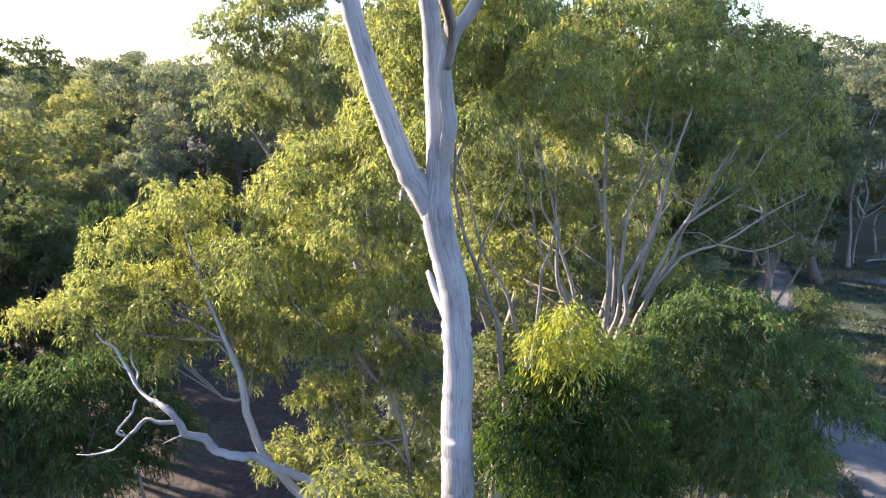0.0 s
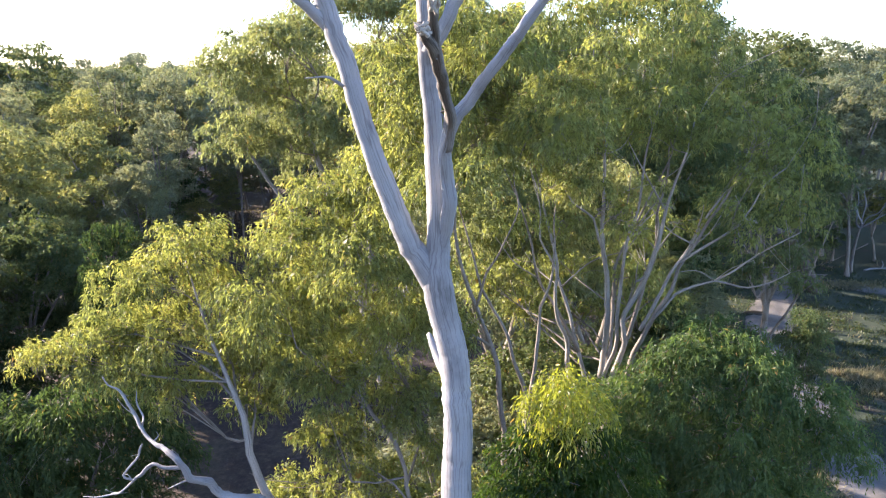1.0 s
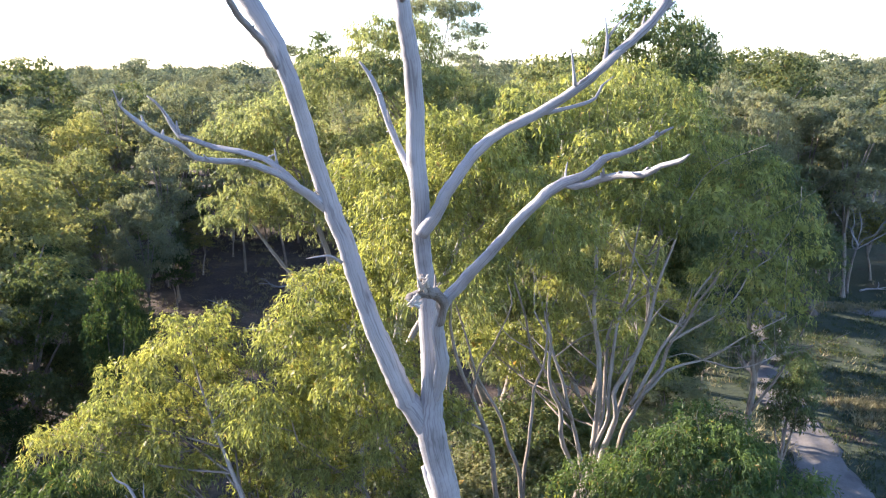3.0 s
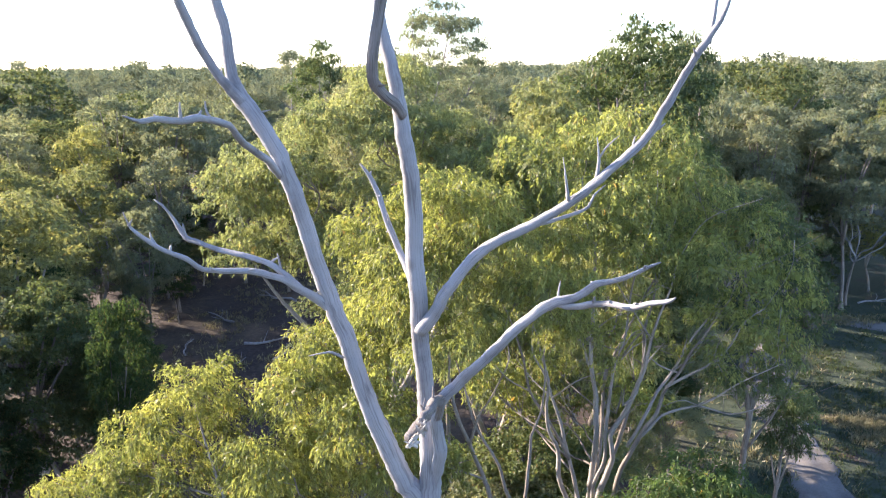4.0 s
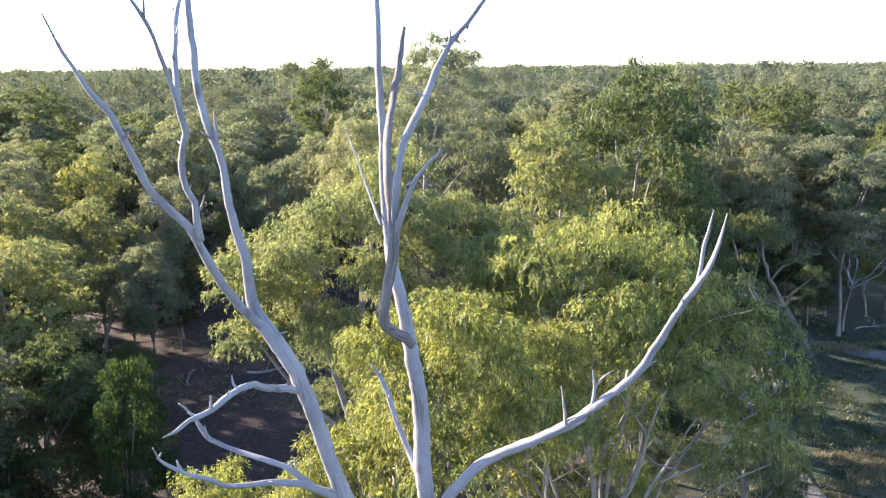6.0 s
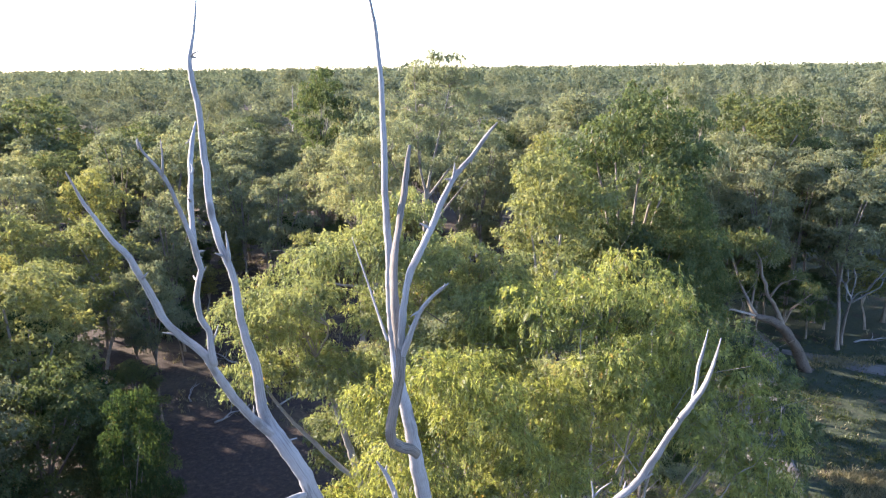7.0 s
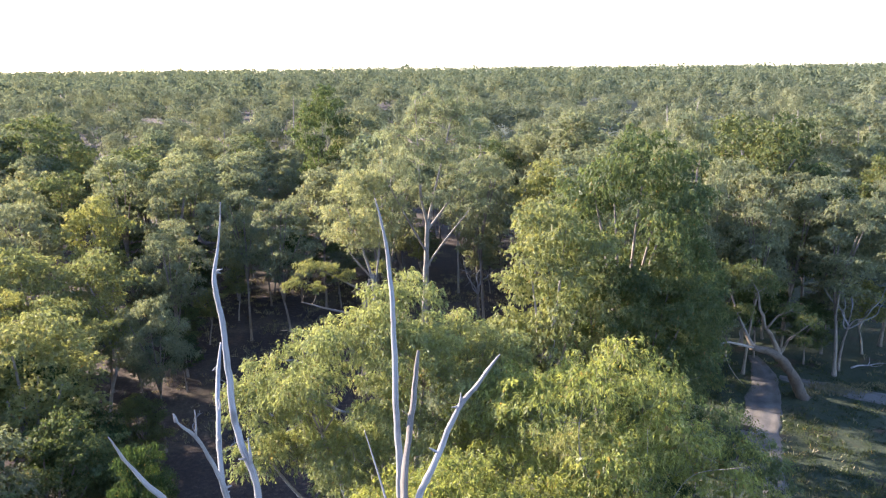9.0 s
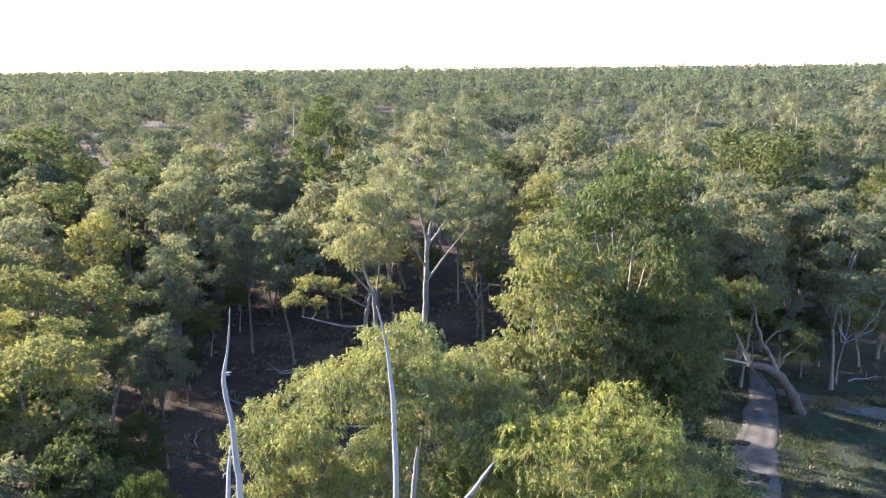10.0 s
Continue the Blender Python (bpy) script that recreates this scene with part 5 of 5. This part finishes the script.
# ---- forest gums: a few built once, then copied ----
def forest_gum(height, spread_r, leaf_mat, bark_mat, strands, leaves, size, seed, count=13, clump=1.45, low=-0.75, fill=1.5, skirt=0.0):
    rng = np.random.default_rng(seed)
    root = thing("forest_gum_tree", "tall pale-stemmed gum with clumped olive-green leaves", "tree", (0, 0, 0), "forest gums")
    fork = height * rng.uniform(0.32, 0.42)
    lean = rng.normal(0, 0.5, 2)
    part("trunk", tubes("trunk", [[(0, 0, -0.3, 0.32), (0.02, 0, 0.6, 0.18), (lean[0] * 0.4, lean[1] * 0.4, fork * 0.6, 0.14), (lean[0], lean[1], fork, 0.12)]], 8, 1.0, 0.05, 0.05, seed=seed), bark_mat, root)
    clumps = dome((0, 0, height * (0.71 - skirt)), (spread_r, spread_r, height * (0.29 + skirt) - clump * 0.6), count, clump, seed, low)
    stems = []
    for k in range(5):
        a = k * 2.4 + rng.uniform(0, 1)
        top = height * rng.uniform(0.68, 0.9)
        r = spread_r * rng.uniform(0.25, 0.75)
        stems.append([(lean[0], lean[1], fork - 0.3, 0.11), (lean[0] + r * 0.35 * math.cos(a), lean[1] + r * 0.35 * math.sin(a), fork + (top - fork) * 0.45, 0.085),
                      (r * math.cos(a), r * math.sin(a), top, 0.04)])
    for k, s in enumerate(stems):
        part("limb", tubes("limb", [s], 6, 1.0, 0.05, 0.2, seed=seed + k), bark_mat, root)
    part("crown", foliage("crown", heads(clumps, seed), strands * fill / 1.3, leaves, size[0] * 0.8, size[1] * 1.05, 0.24, 0.5, seed, lie=0.55, corners=3, inner=18, inner_size=0.45), leaf_mat, root)
    return root


def place(source, x, y, h, nominal, wide=1.0, turn=0.0):
    s = h / nominal
    return copy_thing(source, Matrix.Translation((x, y, height_at(x, y))) @ Matrix.Rotation(turn, 4, "Z") @ Matrix.Diagonal((s * wide, s * wide, s, 1)))


# the last kind is darkened in place of shade from gums on the left
KINDS = ((3.2, OLIVE_LEAF, GUM_BARK, 14), (4.0, SHADE_LEAF, GUM_BARK, 17), (2.5, WEEPING_LEAF, PALE_BARK, 12), (3.6, OLIVE_LEAF, GUM_BARK, 15), (3.4, SHADED_DARK_LEAF, GUM_BARK, 15))
fine_kinds = [forest_gum(18, r, m, b, 36, 7, (0.2, 0.058), 160 + k, c + (17 if k == 1 else 9), 1.15, -0.75, 1.5, 0.12 if k == 1 else 0.02) for k, (r, m, b, c) in enumerate(KINDS)]
near_kinds = [forest_gum(18, r, m, b, 19, 7, (0.26, 0.085), 100 + k, c + (15 if k == 1 else 7), 1.2, -0.75, 1.6, 0.12 if k == 1 else 0.02) for k, (r, m, b, c) in enumerate(KINDS)]
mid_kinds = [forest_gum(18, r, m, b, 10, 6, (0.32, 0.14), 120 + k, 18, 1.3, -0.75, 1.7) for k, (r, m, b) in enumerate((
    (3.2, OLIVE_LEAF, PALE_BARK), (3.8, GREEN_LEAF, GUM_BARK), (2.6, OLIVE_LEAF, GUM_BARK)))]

# x, y, height, kind, breadth
NAMED = [(16.4, 45.2, 14.5, 1, 0.75), (18.4, 49.5, 13.5, 1, 0.75), (-17.5, 105, 25.6, 1, 0.7), (-12.5, 26.2, 12.9, 4, 0.5), (-15, 66, 15.6, 3, 0.9), (-20, 69, 16.2, 0, 0.9), (-26.5, 65, 12.4, 3, 1.0), (13.5, 100, 17.6, 3, 1.0), (-29.7, 103, 18.2, 0, 1.2), (24, 66, 17, 0, 1.1), (29, 70, 18.5, 3, 1.1), (27.5, 59.5, 16.5, 0, 0.9), (33, 64, 16.5, 3, 1.0), (37, 66, 17.5, 0, 1.1), (42, 61, 16, 3, 1.1), (46, 68, 18, 0, 1.1), (27, 62.5, 13, 1, 1.1), (39, 72, 18, 1, 1.0), (51, 64, 16, 3, 1.1), (-5, 70, 20, 3, 0.8), (4.5, 72, 19.5, 0, 0.9), (6.2, 37.8, 20.8, 2, 0.95), (11.9, 43, 23.9, 1, 0.95),
         (21.3, 61, 23.6, 3, 0.65), (9.8, 39, 17.0, 1, 0.75), (12.9, 40.5, 16.6, 1, 0.9), (14.6, 45, 17.5, 1, 0.9), (17.4, 50.0, 17.2, 1, 0.85), (35.5, 59, 16.4, 3, 1.1)]
FILL = [(20.5, 60, 16.8, 3, 1.0), (36.6, 71, 17.2, 0, 1.1), (-31.8, 52, 14.8, 2, 1.2), (-26.5, 51, 14.6, 2, 1.2), (-23.5, 60, 14.5, 3, 0.9), (-21.6, 34.4, 15.8, 2, 1.3),
        (-35.1, 76, 18.9, 0, 1.0), (-27.5, 72, 17.6, 3, 1.0), (-38.2, 62, 16.3, 0, 1.1), (-17.8, 30, 12.3, 1, 1.1), (-15.3, 31.5, 9.8, 1, 0.9), 
        (-20.5, 80, 13.2, 0, 0.9), (4.2, 76, 12.5, 0, 0.9), (17.8, 85, 17.2, 0, 1.0)]
# mostly hidden gums at x -4 to 4, added to shade the glade
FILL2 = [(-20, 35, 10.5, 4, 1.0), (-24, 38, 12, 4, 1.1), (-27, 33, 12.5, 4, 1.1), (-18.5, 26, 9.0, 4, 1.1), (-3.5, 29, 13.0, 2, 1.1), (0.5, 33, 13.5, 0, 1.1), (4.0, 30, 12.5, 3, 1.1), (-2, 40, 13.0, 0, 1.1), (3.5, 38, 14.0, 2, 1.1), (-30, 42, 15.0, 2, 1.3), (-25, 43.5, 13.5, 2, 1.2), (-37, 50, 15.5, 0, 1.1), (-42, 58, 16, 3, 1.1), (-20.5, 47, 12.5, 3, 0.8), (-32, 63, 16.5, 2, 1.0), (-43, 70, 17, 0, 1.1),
         (-28, 36, 15, 2, 1.3), (44, 66, 17, 0, 1.1), (30, 66, 18, 0, 1.1), (40, 74, 18, 3, 1.0), (50, 72, 17, 3, 1.1), (18.6, 56, 15, 1, 0.9), (13, 50, 18, 3, 0.9), (25, 63, 16, 0, 0.9)]
# gums added out of view on the left to shade the near low leaves
UNSEEN_SIDE = [(-19, 21.5, 14.5, 1, 1.1), (-21.5, 25.5, 15.0, 3, 1.1), (-18, 16.5, 13.5, 1, 1.1), (-24.5, 20, 16.0, 1, 1.2), (-27, 27, 15.5, 3, 1.1), (-31, 31, 16.0, 1, 1.1), (-23, 13, 14.5, 3, 1.2)]
SAPLINGS = [(1.6, 20.8, 8.6), (3.0, 21.8, 9.6), (5.0, 22.4, 9.0), (-0.2, 18.6, 8.2), (6.6, 21.6, 6.0), (-24, 40, 7.5), (-21, 44, 6.0), (-28, 47, 8.0), (-25, 54, 7.0), (-22.5, 57, 5.5), (-29, 57, 8.5), (-26, 64, 7.0), (-24, 68, 6.0), (-31, 68, 8.5), (-34, 58, 8.0), (-33, 47, 8.5), (-19, 36, 6.5), (-23, 75, 6.5), 
            (-38, 54, 8.0), (-28, 76, 7.0), (-36, 70, 8.0), (-13, 84, 7.0), (-2, 86, 8.0), (6, 84, 6.5), (9.5, 70, 7.5), (11, 62, 7.0), (15, 47.5, 6.5),
            (12.5, 37, 8.0), (13.5, 38.5, 8.0), (14.5, 41.5, 7.5), (19, 58, 6.5), (10.5, 35.5, 7.0), (9.5, 30, 4.5), (12, 33, 5.0), (12.5, 35.5, 5.5), (16.5, 41, 5.0), (-30, 80, 8.0), (-25, 82, 9.0), (-21, 84, 8.0), (-17, 81, 8.5), (-12, 79, 7.0), (-27, 88, 9.5), (-19, 90, 9.0), (-8, 83, 8.0), (-33, 86, 9.0), (-14, 88, 8.5), (-38, 84, 9.0), (-5, 90, 8.5), (24, 60, 7.5), (30, 63, 7.0), (37, 64, 7.5), (34, 61.5, 6.5), (41, 64, 7.5), (45, 62, 7.0), (49, 60, 7.5), (28, 66, 8.0), (33, 68, 8.5), (54, 62, 8.0), (22, 62, 8.5)]
rng = np.random.default_rng(77)
taken = []
for k, (x, y, h) in enumerate(SAPLINGS):
    tree = place((fine_kinds if y < 48 else near_kinds)[k % 5], x, y, h, 18, 1.5, rng.uniform(0, 6.28))
    tagged(tree, "bushy gum sapling in the shade of taller gums", "tree", "gum saplings")
for x, y, h, k, w in NAMED + FILL + FILL2 + UNSEEN_SIDE:
    place((fine_kinds if y < 48 else near_kinds)[k], x, y, h, 18, w, rng.uniform(0, 6.28))
    taken.append((x, y))


def clear_ground(x, y):
    """Where no tree stands: the glade with the track, the open dry bed, the near gums."""
    if 12 < y < 62 and 0.33 * y < x < 75:
        return True
    if 44 < y < (82 if x > -4 else 75) and -23 + 0.1 * (y - 44) < x < 9:
        return True
    return y < 44 and x > -16 and (x < 5 or y < 34)


step = 6.6
for j in range(20):
    for i in range(-16, 18):
        y = 20 + j * step * 0.9 + rng.uniform(-2.4, 2.4)
        x = i * step + rng.uniform(-2.4, 2.4)
        if y > 116 or abs(x) > 0.68 * y + 8 or clear_ground(x, y):
            continue
        if any((x - a) ** 2 + (y - b) ** 2 < 21 for a, b in taken) or rng.random() < 0.1:
            continue
        h = rng.uniform(13.5, 19.0) if rng.random() < 0.85 else rng.uniform(19, 22.5)
        taken.append((x, y))
        pool = near_kinds if y < 72 else mid_kinds
        place(pool[rng.integers(len(pool))], x, y, h, 18, rng.uniform(0.85, 1.25), rng.uniform(0, 6.28))
for source in fine_kinds + near_kinds + mid_kinds:
    for ob in (*source.children_recursive, source):
        bpy.data.objects.remove(ob)


# ---- the woods beyond, to the horizon ----
def woods(name, y0, y1, gap, strands, leaves, size, clump, seed, label, left=0.0, deep=0.32, mat=WOODS_LEAF, lumps=6, rise=0.0, inner=8):
    """Crowns of many lumps on pale stems, joined. left: only trees out of view, so many metres to the left."""
    rng = np.random.default_rng(seed)
    clumps, stems = [], []
    y = y0
    while y < y1:
        row = gap * (1 + 0.8 * (y - y0) / (y1 - y0))
        x, end = (-0.68 * y - 18 - left, -0.68 * y - 18) if left else (-0.72 * y - 16, 0.72 * y + 16)
        while x < end:
            x += row * rng.uniform(0.7, 1.3)
            px, py = x, y + rng.uniform(-0.6, 0.6) * row
            if noise.noise(Vector((px * 0.03, py * 0.03, 1.0))) < -0.42:
                continue
            h = rise + rng.uniform(9.5, 18.0) + 3.5 * noise.noise(Vector((px * 0.015, py * 0.015, 4.0))) + (rng.uniform(3, 10) if rng.random() < 0.11 else 0)
            wide = clump * rng.uniform(0.6, 1.2)
            for q in range(lumps):
                a = q * 2.4 + rng.uniform(0, 1)
                f = (q + 0.3) / lumps
                r, s = wide * 1.25 * math.sqrt(f) * rng.uniform(0.75, 1.1), wide * rng.uniform(0.5, 0.85) * (6 / lumps) ** 0.45
                clumps.append((px + r * math.cos(a), py + r * math.sin(a), h - s * 0.8 - f * f * deep * h, s, s, s * 0.85))
            stems.append([(px, py, -0.2, 0.28), (px + rng.normal(0, 0.4), py, h * 0.45, 0.2), (px + rng.normal(0, 0.8), py, h * 0.85, 0.06)])
        y += row * 0.85
    mesh = foliage(name, clumps, strands, leaves, size[0], size[1], size[0] * 0.5, 0.3, seed, shell=0.2, lie=0.8, corners=3, inner=inner, inner_size=clump * 0.5)
    mesh.materials.append(mat)
    tagged(new(name, mesh), label, "woods", kind="stuff")
    return stems


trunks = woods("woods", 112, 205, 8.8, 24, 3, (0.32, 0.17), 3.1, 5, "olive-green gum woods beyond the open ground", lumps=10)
# woods added left of the view so their shadows fall on the ground
trunks += woods("side_woods", 14, 116, 5.6, 4.0, 3, (0.9, 0.6), 2.7, 8, "out-of-view gum woods added on the left to shade the open ground", 70.0, 0.8)
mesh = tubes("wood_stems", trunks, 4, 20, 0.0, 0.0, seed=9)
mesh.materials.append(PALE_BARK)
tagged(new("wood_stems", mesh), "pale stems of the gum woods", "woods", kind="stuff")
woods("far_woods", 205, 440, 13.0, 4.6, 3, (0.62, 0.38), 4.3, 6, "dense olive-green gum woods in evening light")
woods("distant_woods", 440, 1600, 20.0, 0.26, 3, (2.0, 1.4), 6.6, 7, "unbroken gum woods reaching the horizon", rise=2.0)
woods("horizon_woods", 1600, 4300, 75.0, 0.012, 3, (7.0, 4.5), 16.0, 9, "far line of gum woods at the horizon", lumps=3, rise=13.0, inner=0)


# ---- grass ----
def grass(name, areas, seed, label, mat, tall=(0.2, 0.6), bare=0.0):
    """Tufts over areas x0, x1, y0, y1, count; none on the track."""
    rng = np.random.default_rng(seed)
    way_points = smooth_path(TRACK_LINE, 1.0)
    base = []
    for x0, x1, y0, y1, count in areas:
        for _ in range(count):
            x, y = rng.uniform(x0, x1), rng.uniform(y0, y1)
            if noise.noise(Vector((x * 0.25, y * 0.25, 2.0 + seed))) < rng.uniform(-0.25, 0.25) + bare:
                continue
            near = np.hypot(way_points[:, 0] - x, way_points[:, 1] - y) - way_points[:, 3] * rng.uniform(0.8, 1.1)
            if near.min() < 0:
                continue
            n = rng.integers(8, 16)
            base.append(np.column_stack([x + rng.normal(0, 0.16, n), y + rng.normal(0, 0.16, n), np.full(n, height_at(x, y) - 0.02)]))
    base = np.vstack(base)
    n = len(base)
    way = unit(np.column_stack([rng.normal(0, 0.45, n), rng.normal(0, 0.45, n), np.ones(n)]))
    side = unit(np.cross(way, rng.normal(0, 1, (n, 3))))
    mesh = blades(name, base, way, side, rng.uniform(*tall, n), rng.uniform(0.03, 0.06, n), 0.3)
    mesh.materials.append(mat)
    return tagged(new(name, mesh), label, "grass", kind="stuff")


grass("dry_grass", [(-28, 8, 46, 92, 3200), (24, 48, 24, 64, 260), (10, 22, 24, 60, 700), (17, 22, 26, 40, 300), (21, 30, 26, 48, 180), (22.4, 28, 36.2, 39.4, 900), (31, 40, 55, 57, 300)],
      12, "straw-coloured dry grass tufts on the open ground", STRAW)
grass("green_grass", [(15, 30, 22, 62, 4200), (28, 50, 26, 62, 3000)], 14, "short dark green grass in the shaded glade", GRASS_LEAF, (0.12, 0.38), -0.15)
